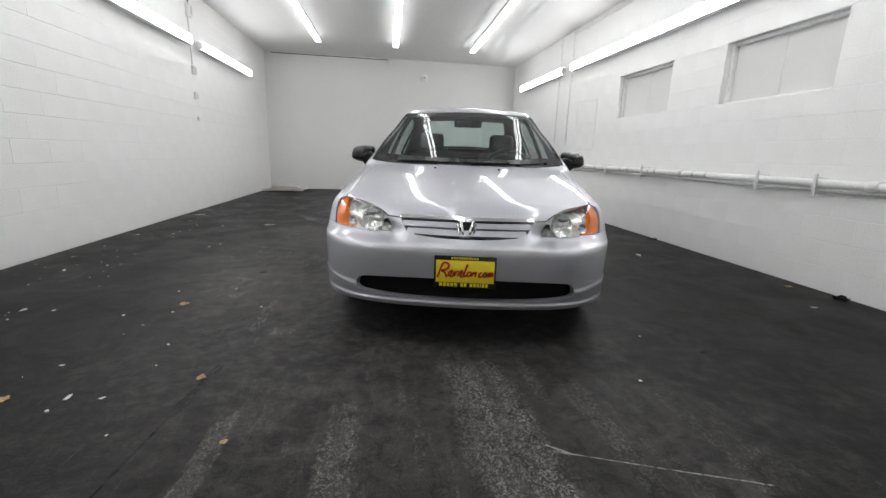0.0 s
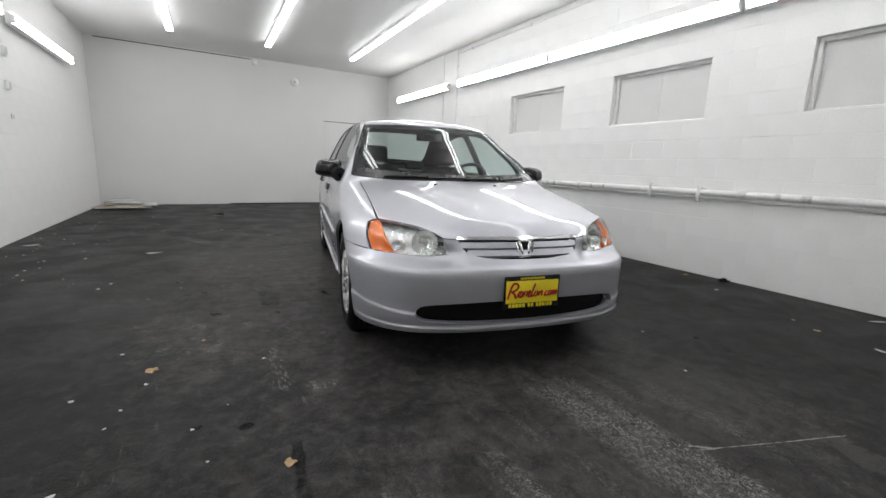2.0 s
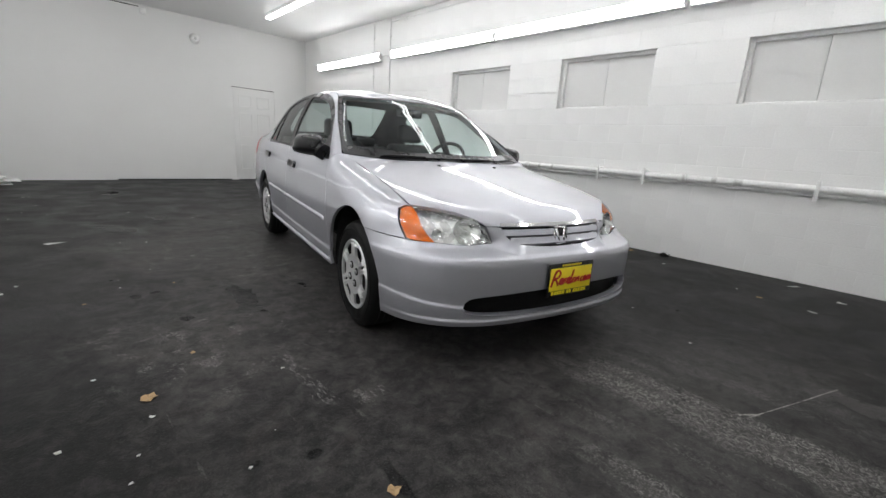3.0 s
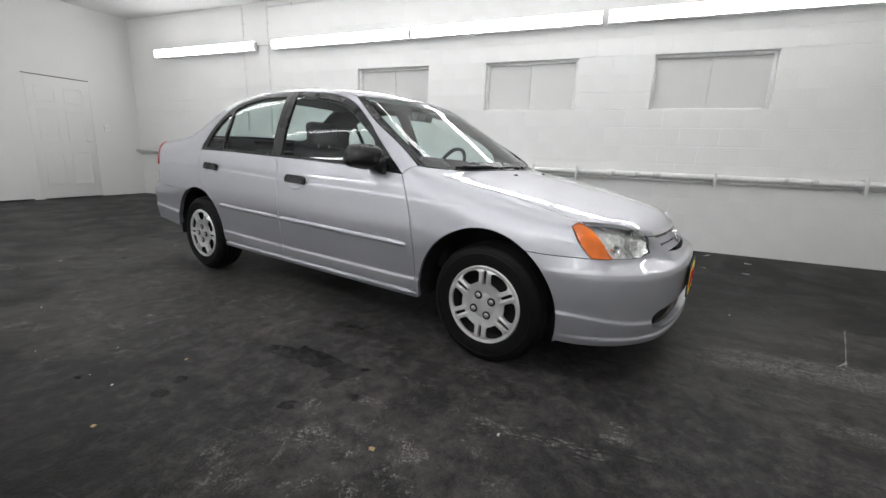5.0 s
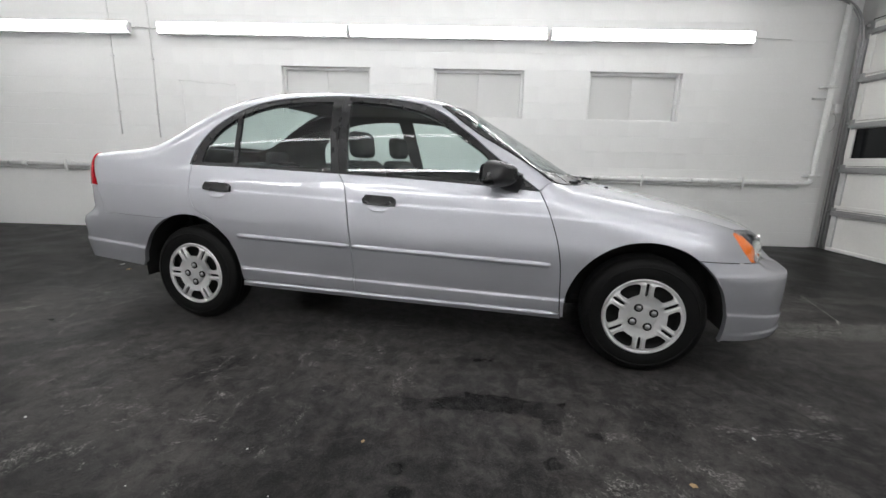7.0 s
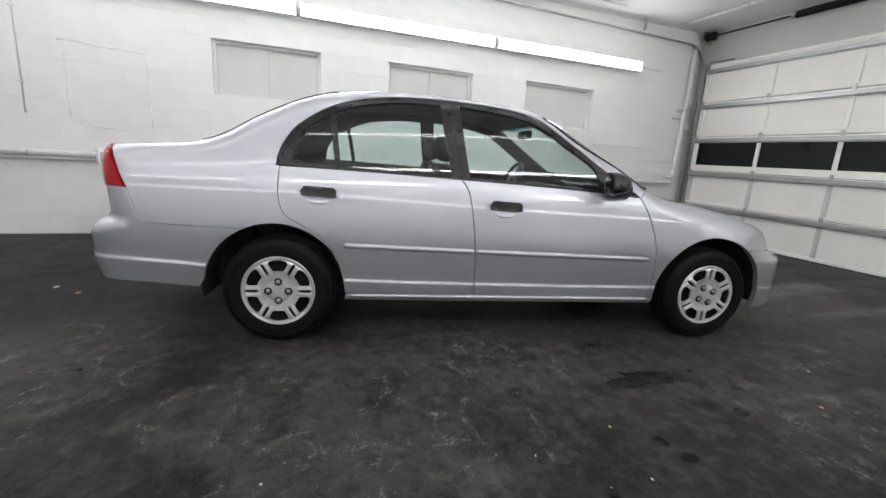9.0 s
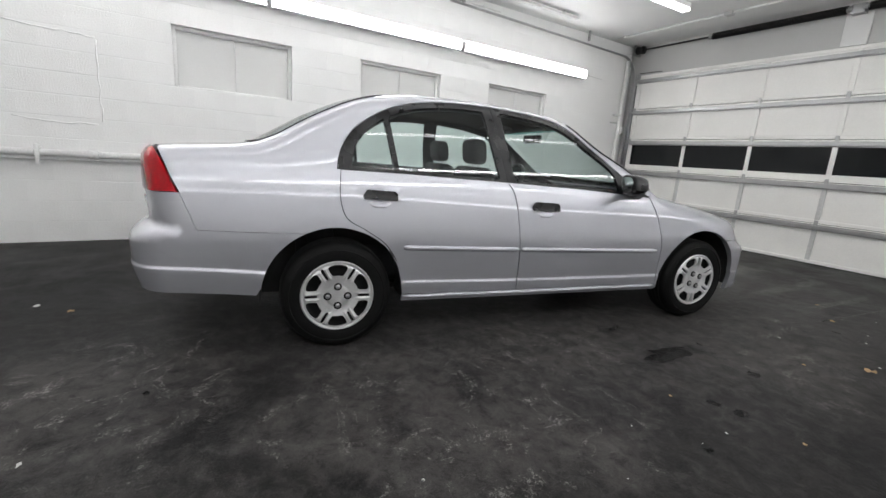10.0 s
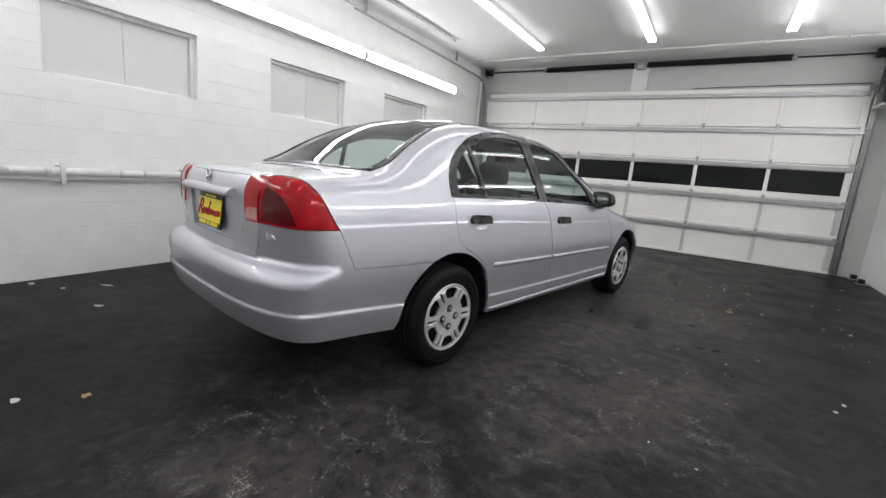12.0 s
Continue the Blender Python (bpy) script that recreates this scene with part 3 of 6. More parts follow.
def chart_back(q, level=0.0):      # (angle round a point before the tail, z)
    a = q[:, 0] / .8
    return meet(np.stack([0 * a + 2.75, 0 * a, q[:, 1]], 1), np.stack([np.cos(a), np.sin(a), 0 * a], 1), level)


def flat(chart, p):
    p = np.atleast_2d(p)
    if chart is chart_side:
        return np.stack([p[:, 0], .8 * np.arctan2(p[:, 2] - .45, p[:, 1])], 1)
    if chart is chart_top:
        return p[:, :2].copy()
    if chart is chart_front:
        return np.stack([.8 * np.arctan2(p[:, 1], .1 - p[:, 0]), p[:, 2]], 1)
    return np.stack([.8 * np.arctan2(p[:, 1], p[:, 0] - 2.75), p[:, 2]], 1)


def on_side(*uz):
    q = np.array(uz, float)
    return meet(np.stack([q[:, 0], 0 * q[:, 0], q[:, 1]], 1), np.tile([0., 1., 0.], (len(q), 1)))


def on_top(*uv):
    return chart_top(np.array(uv, float))


def on_front(*vz):
    q = np.array(vz, float)
    return meet(np.stack([0 * q[:, 0] + .1, q[:, 0], q[:, 1]], 1), np.tile([-1., 0., 0.], (len(q), 1)))


def on_back(*vz):
    q = np.array(vz, float)
    return meet(np.stack([0 * q[:, 0] + 2.75, q[:, 0], q[:, 1]], 1), np.tile([1., 0., 0.], (len(q), 1)))


def snap(pts):
    """Brings points onto the skin."""
    p = np.array(pts, float)
    for _ in range(6):
        p = p - outward(p) * form(p[:, 0], p[:, 1], p[:, 2])[:, None]
    return p


# ---- the car ----
def catmull(pts, step=.014):
    """Curve through points, sampled evenly."""
    p = np.array(pts, float)
    p = np.vstack([2 * p[0] - p[1], p, 2 * p[-1] - p[-2]])
    out = []
    for i in range(1, len(p) - 2):
        n = max(2, int(np.linalg.norm(p[i + 1] - p[i]) / step))
        for s in np.linspace(0, 1, n, endpoint=False):
            out.append(.5 * (2 * p[i] + (p[i + 1] - p[i - 1]) * s + (2 * p[i - 1] - 5 * p[i] + 4 * p[i + 1] - p[i + 2]) * s ** 2
                             + (3 * p[i] - p[i - 1] - 3 * p[i + 1] + p[i + 2]) * s ** 3))
    out.append(p[-2])
    return np.array(out)


def loop(*runs):
    """A closed outline from curved runs that meet at corners; a run of two points is straight."""
    out = []
    for r in runs:
        c = catmull(r)
        if out and np.linalg.norm(out[-1] - c[0]) < 1e-4:
            c = c[1:]
        for q in c:
            out.append(q)
    # straight closing side
    gap = np.linalg.norm(out[0] - out[-1])
    if gap < 1e-4:
        out.pop()
    elif gap > .03:
        n = int(gap / .015)
        a, b = out[-1], out[0]
        out += [a + (b - a) * k / n for k in range(1, n)]
    return np.array(out)


def inside(poly, q):
    x, y = q[:, 0], q[:, 1]
    res = np.zeros(len(q), bool)
    xs, ys = poly[:, 0], poly[:, 1]
    xe, ye = np.roll(xs, -1), np.roll(ys, -1)
    for a, b, c, d in zip(xs, ys, xe, ye):
        if b == d:
            continue
        hit = ((b > y) != (d > y)) & (x < (c - a) * (y - b) / (d - b) + a)
        res ^= hit
    return res


def near(poly, q):
    best = np.full(len(q), 9.)
    for a in poly:
        best = np.minimum(best, np.hypot(q[:, 0] - a[0], q[:, 1] - a[1]))
    return best


def shrink(poly, d):
    """Draws an outline in by d (or out, if d is below 0)."""
    a, b = np.roll(poly, 1, 0), np.roll(poly, -1, 0)
    t = b - a
    t /= np.linalg.norm(t, axis=1)[:, None] + 1e-12
    n = np.stack([-t[:, 1], t[:, 0]], 1)
    area = np.sum(poly[:, 0] * np.roll(poly[:, 1], -1) - poly[:, 1] * np.roll(poly[:, 0], -1))
    return poly + n * d * (1 if area > 0 else -1)


def triangles(outer, holes, res, rows=()):
    """Flat triangles inside an outline, without its holes; rows: lines of extra points where the form changes fast."""
    pts, edges = [], []
    for ring in [outer] + holes:
        k = len(pts)
        pts += [tuple(p) for p in ring]
        edges += [(k + i, k + (i + 1) % len(ring)) for i in range(len(ring))]
    lo, hi = outer.min(0), outer.max(0)
    gx, gy = np.meshgrid(np.arange(lo[0] + res / 2, hi[0], res), np.arange(lo[1] + res / 2, hi[1], res))
    gx = gx + (np.arange(gx.shape[0]) % 2)[:, None] * res / 2
    g = np.stack([gx.ravel(), gy.ravel()], 1)
    keep = inside(outer, g)
    for h in holes:
        keep &= ~inside(h, g)
    g = g[keep]
    for ring in [outer] + holes:
        if len(g):
            g = g[near(ring, g) > res * .6]
    for row in rows:
        ok = inside(outer, row) & (near(outer, row) > .004)
        for h in holes:
            ok &= ~inside(h, row) & (near(h, row) > .006)
        if len(g):
            g = g[near(row, g) > .009]
        k = len(pts)
        idx = np.cumsum(ok) - 1 + k
        pts += [tuple(q) for q in row[ok]]
        edges += [(int(idx[i]), int(idx[i + 1])) for i in range(len(row) - 1) if ok[i] and ok[i + 1]]
    pts += [tuple(p) for p in g]
    v, _, f, *_ = delaunay_2d_cdt([Vector(p) for p in pts], edges, [], 0, 1e-6)
    v = np.array([tuple(p) for p in v])
    f = np.array([t for t in f if len(t) == 3])
    mid = v[f].mean(1)
    ok = inside(outer, mid)
    for h in holes:
        ok &= ~inside(h, mid)
    return v, f[ok]


def skin(chart, outer, holes=(), res=.035, level=0.0, gap=.0027, rim=.018, ledge=False, rows=()):
    """Panel of the car's skin: (verts, normals, faces), with its rim turned inwards. Outlines are points in space near the skin."""
    o = shrink(flat(chart, outer), gap)
    hs = [shrink(flat(chart, h), -gap) for h in holes]
    q, f = triangles(o, hs, res, list(rows) + (list(LEDGE_ROWS.get(chart, ())) if ledge else []))
    p = chart(q, level)
    n = outward(p)
    a, b, c = p[f[:, 0]], p[f[:, 1]], p[f[:, 2]]
    turn = np.einsum("ij,ij->i", np.cross(b - a, c - a), n[f[:, 0]]) < 0
    f[turn] = f[turn][:, ::-1]
    verts, norms, faces = list(p), list(n), [tuple(t) for t in f]
    if rim:
        count = {}
        for t in faces:
            for i in range(3):
                e = (t[i], t[(i + 1) % 3])
                count[e] = count.get(e, 0) + 1
        edge = [e for e in count if (e[1], e[0]) not in count]
        mp = {}
        for i, j in edge:
            for k in (i, j):
                if k not in mp:
                    mp[k] = len(verts)
                    verts += [p[k] - n[k] * .0012, p[k] - n[k] * rim]
                    norms += [n[k], n[k]]
        for i, j in edge:
            side = np.cross(p[j] - p[i], n[i])
            side /= np.linalg.norm(side) + 1e-9
            for k in (mp[i], mp[i] + 1, mp[j], mp[j] + 1):
                norms[k] = side
            faces.append((j, i, mp[i], mp[j]))
            faces.append((mp[j], mp[i], mp[i] + 1, mp[j] + 1))
    return verts, norms, faces


LEDGE_OFFSETS = (-.012, -.0055, 0, .0055, .012)


def ledge_row(chart, angles, d):
    """Line along the ledge in a chart that is turned round an upright axis."""
    q = np.stack([angles, 0 * angles + .4], 1)
    for _ in range(5):
        q[:, 1] = LEDGE(chart(q)[:, 0]) + d
    return q


LIP = (.236, .243, .2475, .252, .258, .266)
LEDGE_ROWS = {
    chart_side: [flat(chart_side, on_side(*[(u, LEDGE(u) + d) for u in np.arange(-.6, 3.45, .02)])) for d in LEDGE_OFFSETS]
                + [flat(chart_side, on_side(*[(u, CREASE(u) + d) for u in np.arange(-.2, 3.36, .03)])) for d in (-.012, -.006, -.002, .003, .008, .016, .030, .055, .08, .095, .108, .122, .14)],
    chart_front: [ledge_row(chart_front, np.arange(-1.1, 1.1, .016), d) for d in LEDGE_OFFSETS]
                 + [np.array([(a, z) for a in np.arange(-1.1, 1.1, .016)]) for z in LIP + (.508, .519, .528, .536, .543, .550, .558)],
    chart_back: [ledge_row(chart_back, np.arange(-1.2, 1.2, .016), d) for d in LEDGE_OFFSETS],
}


def skin_mesh(name, pieces, material, mirror=False):
    verts, norms, faces = [], [], []
    for v, n, f in pieces:
        k = len(verts)
        verts += list(v)
        norms += list(n)
        faces += [tuple(i + k for i in t) for t in f]
    if mirror:
        verts = [(a, -b, c) for a, b, c in verts]
        norms = [(a, -b, c) for a, b, c in norms]
        faces = [t[::-1] for t in faces]
    me = mesh_of(name, verts, faces, material, True)
    me.normals_split_custom_set_from_vertices([tuple(n) for n in norms])
    return me


def arc(c, r, a0, a1, n=12):
    return [(c[0] + r * math.cos(math.radians(a)), c[1] + r * math.sin(math.radians(a))) for a in np.linspace(a0, a1, n)]


def flip(pts):
    return np.array(pts)[::-1] * (1, -1, 1)


car = thing("car", pose(.529, 2.841, 0, 0, 0, 78.86), "silver four-door sedan car with black mirrors and steel wheel covers, parked", "car")

# outlines on the right side; the left side mirrors them
ARCH_F, ARCH_R, R_ARCH = (.01, .30), (2.63, .30), .372
BELT = on_side((0.539, 0.894), (1.002, 0.923), (1.637, 0.947), (2.202, 0.964), (2.610, 0.970))
BELT_F, BELT_R = BELT[:3], BELT[2:]
DOOR_F_FRONT = on_side((0.539, 0.894), (0.476, 0.767), (0.420, 0.570), (0.401, 0.281))
DOOR_CUT = on_side((1.637, 0.947), (1.589, 0.858), (1.545, 0.550), (1.532, 0.287))
DOOR_R_REAR = on_side((2.610, 0.970), (2.613, 0.826), (2.579, 0.722), (2.482, 0.662), (2.371, 0.583), (2.296, 0.458), (2.266, 0.292))
HOOD_SIDE = on_top((.455, .694), (.30, .690), (0, .692), (-.22, .698), (-.385, .700))
HOOD_REAR = on_top((.245, 0), (.285, .3), (.355, .5), (.455, .694))
LAMP_TOP = snap([(-.366, .742, .715), (-.385, .700, .738), (-.46, .62, .738), (-.535, .525, .721), (-.598, .410, .650)])
LAMP_TOP[1] = HOOD_SIDE[-1]
LAMP_IN = snap([(-.598, .410, .650), (-.632, .378, .569)])
LAMP_LOW = snap([(-.632, .378, .569), (-.60, .52, .5705), (-.528, .65, .576), (-.462, .748, .586)])
LAMP_OUT = snap([(-.462, .748, .586), (-.413, .760, .65), (-.366, .742, .715)])
GRILLE_LOW = snap([(-.665, .335, .632), (-.68, .316, .608), (-.70, .285, .589), (-.735, .15, .5815), (-.745, 0, .5795)])
GRILLE_TOP = snap([(-.70, 0, .676), (-.68, .2, .673), (-.65, .345, .664)])
GLASS_EDGE = on_top((.485, .728), (.58, .704), (.70, .675), (.88, .625), (1.11, .545))       # windscreen's side
RAIL = on_top((1.11, .545), (1.3, .520), (1.7, .502), (2.1, .484), (2.34, .445))
BACKLIGHT_EDGE = on_top((2.34, .445), (2.45, .470), (2.60, .513), (2.76, .550), (2.92, .588), (3.05, .602))
TRUNK_SIDE = on_top((3.05, .602), (3.2, .588), (3.38, .550), (3.485, .505))
def trace(pts):
    """A curve through points, laid onto the skin all along."""
    return snap(catmull(snap(pts), .02))


TL_FRONT = trace([(3.458, .55, 1.034), (3.432, .672, 1.002), (3.398, .745, .949), (3.372, .768, .890), (3.338, .792, .824)])
TL_LOW = trace([(3.338, .792, .824), (3.45, .67, .822), (3.545, .50, .822)])
TL_CUT = trace([(3.545, .50, .822), (3.545, .50, .93), (3.485, .505, 1.030)])
BUMPER_F_LINE = on_side((-.212, .602), (-.32, .597)).tolist() + [LAMP_LOW[-1]]
BUMPER_R_LINE = on_side((2.781, 0.639), (3.008, 0.644), (3.272, 0.652))
BUMPER_R_END = trace([TL_FRONT[-1], BUMPER_R_LINE[-1]])


def both_sides(name, pieces, material, label="", names=None):
    r = part(name, skin_mesh(name, pieces, material), material, car, label)
    l = part(name, skin_mesh(name, pieces, material, True), material, car, label)
    return r, l


# doors and fenders
FRONT_SKIN = loop(BELT_F, DOOR_CUT, on_side((1.532, 0.287), (0.401, 0.281)), DOOR_F_FRONT[::-1])
REAR_SKIN = loop(BELT_R, DOOR_R_REAR, on_side((2.266, 0.292), (1.532, 0.287)), DOOR_CUT[::-1])
doors_f = both_sides("front_door", [skin(chart_side, FRONT_SKIN, ledge=True)], M_PAINT)
doors_r = both_sides("rear_door", [skin(chart_side, REAR_SKIN, ledge=True)], M_PAINT)
fender = loop(HOOD_SIDE[::-1], np.vstack([HOOD_SIDE[:1], on_top((.492, .750)), DOOR_F_FRONT[:1]]), DOOR_F_FRONT, on_side((0.401, 0.281), (0.395, 0.252)),
              on_side(*arc(ARCH_F, R_ARCH, -7, 126)), BUMPER_F_LINE, LAMP_OUT, [LAMP_OUT[-1], HOOD_SIDE[-1]])
both_sides("fender", [skin(chart_side, fender, ledge=True)], M_PAINT)

# frame round the doors: windscreen pillar, roof rail, rear quarter
side_frame = loop(np.vstack([on_top((.492, .750)), GLASS_EDGE]), RAIL, BACKLIGHT_EDGE, TRUNK_SIDE, [TRUNK_SIDE[-1], TL_FRONT[0]], TL_FRONT,
                  BUMPER_R_END, BUMPER_R_LINE[::-1], on_side(*arc(ARCH_R, R_ARCH, 67, 178)), DOOR_R_REAR[::-1][1:],
                  on_side((2.628, 0.972), (2.620, 1.030), (2.597, 1.095), (2.550, 1.168), (2.495, 1.217), (2.410, 1.275), (2.300, 1.327), (2.140, 1.367), (1.918, 1.389), (1.699, 1.390)),
                  on_side((1.699, 1.390), (1.345, 1.364), (1.122, 1.304), (0.920, 1.170), (0.815, 1.089), (0.667, 0.984), (0.539, 0.894)))
both_sides("quarter_panel", [skin(chart_side, side_frame, gap=.0014, ledge=True)], M_PAINT)
sill = loop(on_side((.399, .277), (2.263, .286)), on_side((2.263, .286), (2.269, .254)), on_side((2.269, .254), (.395, .247)))
sills = both_sides("sill_panel", [skin(chart_side, sill, level=.004, gap=.001, rim=.02)], M_PAINT)
for sg, sill_part in zip((1, -1), sills):
    line = on_side(*[(u, .270 + .0042 * (u - .4)) for u in np.linspace(.405, 2.258, 40)]) + np.array((0, .003, 0))
    part("sill_step", tube_bm(line * (1, sg, 1), [.006] + [.0125] * 38 + [.006], 12), M_PAINT, sill_part)

# bonnet, roof, boot lid
hood_r = np.vstack([catmull(HOOD_REAR), catmull(HOOD_SIDE)[1:], catmull(LAMP_TOP[1:])[1:], catmull([LAMP_TOP[-1], GRILLE_TOP[-1]])[1:], catmull(GRILLE_TOP[::-1])[1:]])
hood = np.vstack([hood_r, flip(hood_r)[1:-1]])
part("hood", skin_mesh("hood", [skin(chart_top, hood, res=.03)], M_PAINT), M_PAINT, car)
WS_TOP = on_top((1.015, 0), (1.030, .3), (1.062, .44), (1.11, .545))
BL_TOP = on_top((2.34, .445), (2.39, .3), (2.41, 0))
roof_r = np.vstack([catmull(WS_TOP), catmull(RAIL)[1:], catmull(BL_TOP)[1:]])
part("roof", skin_mesh("roof", [skin(chart_top, np.vstack([roof_r, flip(roof_r)[1:-1]]))], M_PAINT), M_PAINT, car)
DECK_END = on_top((3.485, .505), (3.525, .4), (3.545, .2), (3.55, 0))
deck_r = np.vstack([catmull(on_top((3.095, 0), (3.09, .33), (3.05, .602))), catmull(TRUNK_SIDE)[1:], catmull(DECK_END)[1:]])
deck = np.vstack([deck_r, flip(deck_r)[1:-1]])
face_r = np.vstack([catmull(DECK_END[::-1]), catmull(TL_CUT[::-1])[1:], catmull(snap([(3.545, .50, .822), (3.545, .478, .72), (3.56, .462, .664)]))[1:], catmull(on_back((.462, .664), (.25, .662), (0, .662)))[1:]])
face = np.vstack([face_r, flip(face_r)[1:-1]])
PLATE_HOLE = np.array([(3.57, *p) for p in ((-.265, .715), (.265, .715), (.275, .92), (-.275, .92))])
PLATE_HOLE = loop(*[[PLATE_HOLE[i], PLATE_HOLE[(i + 1) % 4]] for i in range(4)])
lid = part("trunk_lid", skin_mesh("trunk_lid", [skin(chart_top, deck, gap=.0015, rim=.006), skin(chart_back, face, [PLATE_HOLE], gap=.0015, rim=.028)], M_PAINT), M_PAINT, car)
part("plate_recess", skin_mesh("plate_recess", [skin(chart_back, PLATE_HOLE, level=-.015, gap=-.006, rim=0)], M_PAINT), M_PAINT, lid)

# bumpers
INTAKE_R = [(-.79, 0, .378), (-.77, .3, .372), (-.72, .49, .361), (-.70, .545, .346), (-.695, .563, .318), (-.70, .548, .290), (-.73, .48, .277), (-.77, .3, .268), (-.79, 0, .264)]
intake_r = catmull(INTAKE_R)
intake = np.vstack([intake_r, flip(intake_r)[1:-1]])
bump_r = np.vstack([catmull(GRILLE_LOW[::-1]), catmull([GRILLE_LOW[0], GRILLE_TOP[-1]])[1:], catmull([GRILLE_TOP[-1], LAMP_IN[0]])[1:], catmull(LAMP_IN)[1:], catmull(LAMP_LOW)[1:], catmull(BUMPER_F_LINE[::-1])[1:],
                    catmull(on_side(*arc(ARCH_F, R_ARCH, 126, 195)))[1:], catmull(on_side((-0.351, 0.216), (-0.450, 0.215)))[1:],
                    catmull(np.vstack([on_side((-0.450, 0.215)), on_front((.6, .221), (.3, .222), (0, .222))]))[1:]])
bump = np.vstack([bump_r, flip(bump_r)[1:-1]])
part("front_bumper", skin_mesh("front_bumper", [skin(chart_front, bump, [intake], gap=.0008, res=.03, rim=.03, ledge=True)], M_PAINT), M_PAINT, car)
part("air_intake", skin_mesh("air_intake", [skin(chart_front, intake, level=-.055, gap=-.012, rim=0)], M_RUBBER), M_RUBBER, car, "black lower air intake")
TRUNK_CUT_LOW = snap([(3.545, .50, .822), (3.545, .478, .72), (3.56, .462, .664)])
rb_r = np.vstack([catmull(on_back((0, .662), (.25, .662), (.462, .664))), catmull(TRUNK_CUT_LOW[::-1])[1:], catmull(TL_LOW[::-1])[1:], BUMPER_R_END[1:], catmull(BUMPER_R_LINE[::-1])[1:],
                  catmull(on_side(*arc(ARCH_R, R_ARCH, 67, 8)))[1:], catmull(np.vstack([on_side((3.009, 0.314), (3.211, 0.331)), on_back((.6, .358), (.5, .362), (.25, .362), (0, .362))]))[1:]])
SHELF = [np.array([(a, z) for a in np.arange(-.62, .62, .02)]) for z in (.618, .628, .637, .644, .651)]
part("rear_bumper", skin_mesh("rear_bumper", [skin(chart_back, np.vstack([rb_r, flip(rb_r)[1:-1]]), gap=.0012, rim=.03, ledge=True, rows=SHELF)], M_PAINT), M_PAINT, car)

# glass
ws_r = np.vstack([catmull(on_top((.25, 0), (.30, .3), (.375, .52), (.485, .728))), catmull(GLASS_EDGE)[1:], catmull(WS_TOP[::-1])[1:]])
part("windshield", skin_mesh("windshield", [skin(chart_top, np.vstack([ws_r, flip(ws_r)[1:-1]]), level=-.004, gap=.006, rim=0)], M_GLASS), M_GLASS, car, "raked tinted windshield").visible_shadow = False
bl_r = np.vstack([catmull(BL_TOP[::-1]), catmull(BACKLIGHT_EDGE[:5])[1:], catmull(on_top((2.92, .588), (3.02, .584), (3.072, .50), (3.088, .30), (3.092, 0)))[1:]])
part("rear_window", skin_mesh("rear_window", [skin(chart_top, np.vstack([bl_r, flip(bl_r)[1:-1]]), level=-.003, gap=.004, rim=0)], M_GLASS), M_GLASS, car, "sloping tinted rear window").visible_shadow = False
def frit(name, outline, wide, level):
    hole = chart_top(shrink(flat(chart_top, outline), wide))
    part(name, skin_mesh(name, [skin(chart_top, outline, [hole], level=level, gap=.002, rim=0, res=.02)], M_BLACK), M_BLACK, car)


band_r = np.vstack([catmull(WS_TOP), catmull(on_top((1.11, .545), (1.04, .568)))[1:], catmull(on_top((1.04, .568), (.985, .45), (.955, .3), (.940, 0)))[1:]])
part("shade_band", skin_mesh("shade_band", [skin(chart_top, np.vstack([band_r, flip(band_r)[1:-1]]), level=-.0065, gap=.012, rim=0)], M_BAND), M_BAND, car, "teal shade band across the top of the windshield").visible_shadow = False
frit("windshield_border", np.vstack([ws_r, flip(ws_r)[1:-1]]), .026, -.0028)
frit("rear_window_border", np.vstack([bl_r, flip(bl_r)[1:-1]]), .034, -.0018)
def rolled(piece):
    """Door glass is bent one way only: its slope grows evenly from the belt to the roof."""
    verts, norms, faces = piece
    lean = [math.radians(14.4 + 52 * (v[2] - .98)) for v in verts]
    return verts, [(max(-.02, min(.05, n[0])), math.cos(a), math.sin(a)) for n, a in zip(norms, lean)], faces


GL_F = loop(on_side((0.789, 0.927), (0.815, 1.046), (0.950, 1.147), (1.153, 1.272), (1.366, 1.329), (1.640, 1.356)), on_side((1.640, 1.354), (1.618, 1.152), (1.587, 0.961)), on_side((1.587, 0.961), (1.205, 0.949), (0.789, 0.927)))
GL_R = loop(on_side((1.757, 1.354), (1.918, 1.355), (2.130, 1.335), (2.250, 1.304), (2.338, 1.268)), on_side((2.338, 1.268), (2.320, 1.152), (2.297, 0.986)), on_side((2.297, 0.986), (1.897, 0.973), (1.689, 0.966)), on_side((1.689, 0.966), (1.725, 1.152), (1.757, 1.354)))
GL_Q = loop(on_side((2.370, 1.253), (2.470, 1.181), (2.530, 1.090), (2.550, 0.990)), on_side((2.550, 0.990), (2.328, 0.988)), on_side((2.328, 0.988), (2.352, 1.152), (2.370, 1.253)))
FRAME_F = loop(on_side((0.539, 0.894), (0.667, 0.984), (0.815, 1.089), (0.920, 1.170), (1.122, 1.304), (1.345, 1.364), (1.699, 1.390)), on_side((1.699, 1.390), (1.674, 1.152), (1.637, 0.947)), BELT_F[::-1])
FRAME_R = loop(on_side((1.699, 1.390), (1.918, 1.389), (2.140, 1.367), (2.300, 1.327), (2.410, 1.275), (2.495, 1.217), (2.550, 1.168), (2.595, 1.095), (2.617, 1.030), (2.623, 0.972)), BELT_R[::-1], on_side((1.637, 0.947), (1.674, 1.152), (1.699, 1.390)))
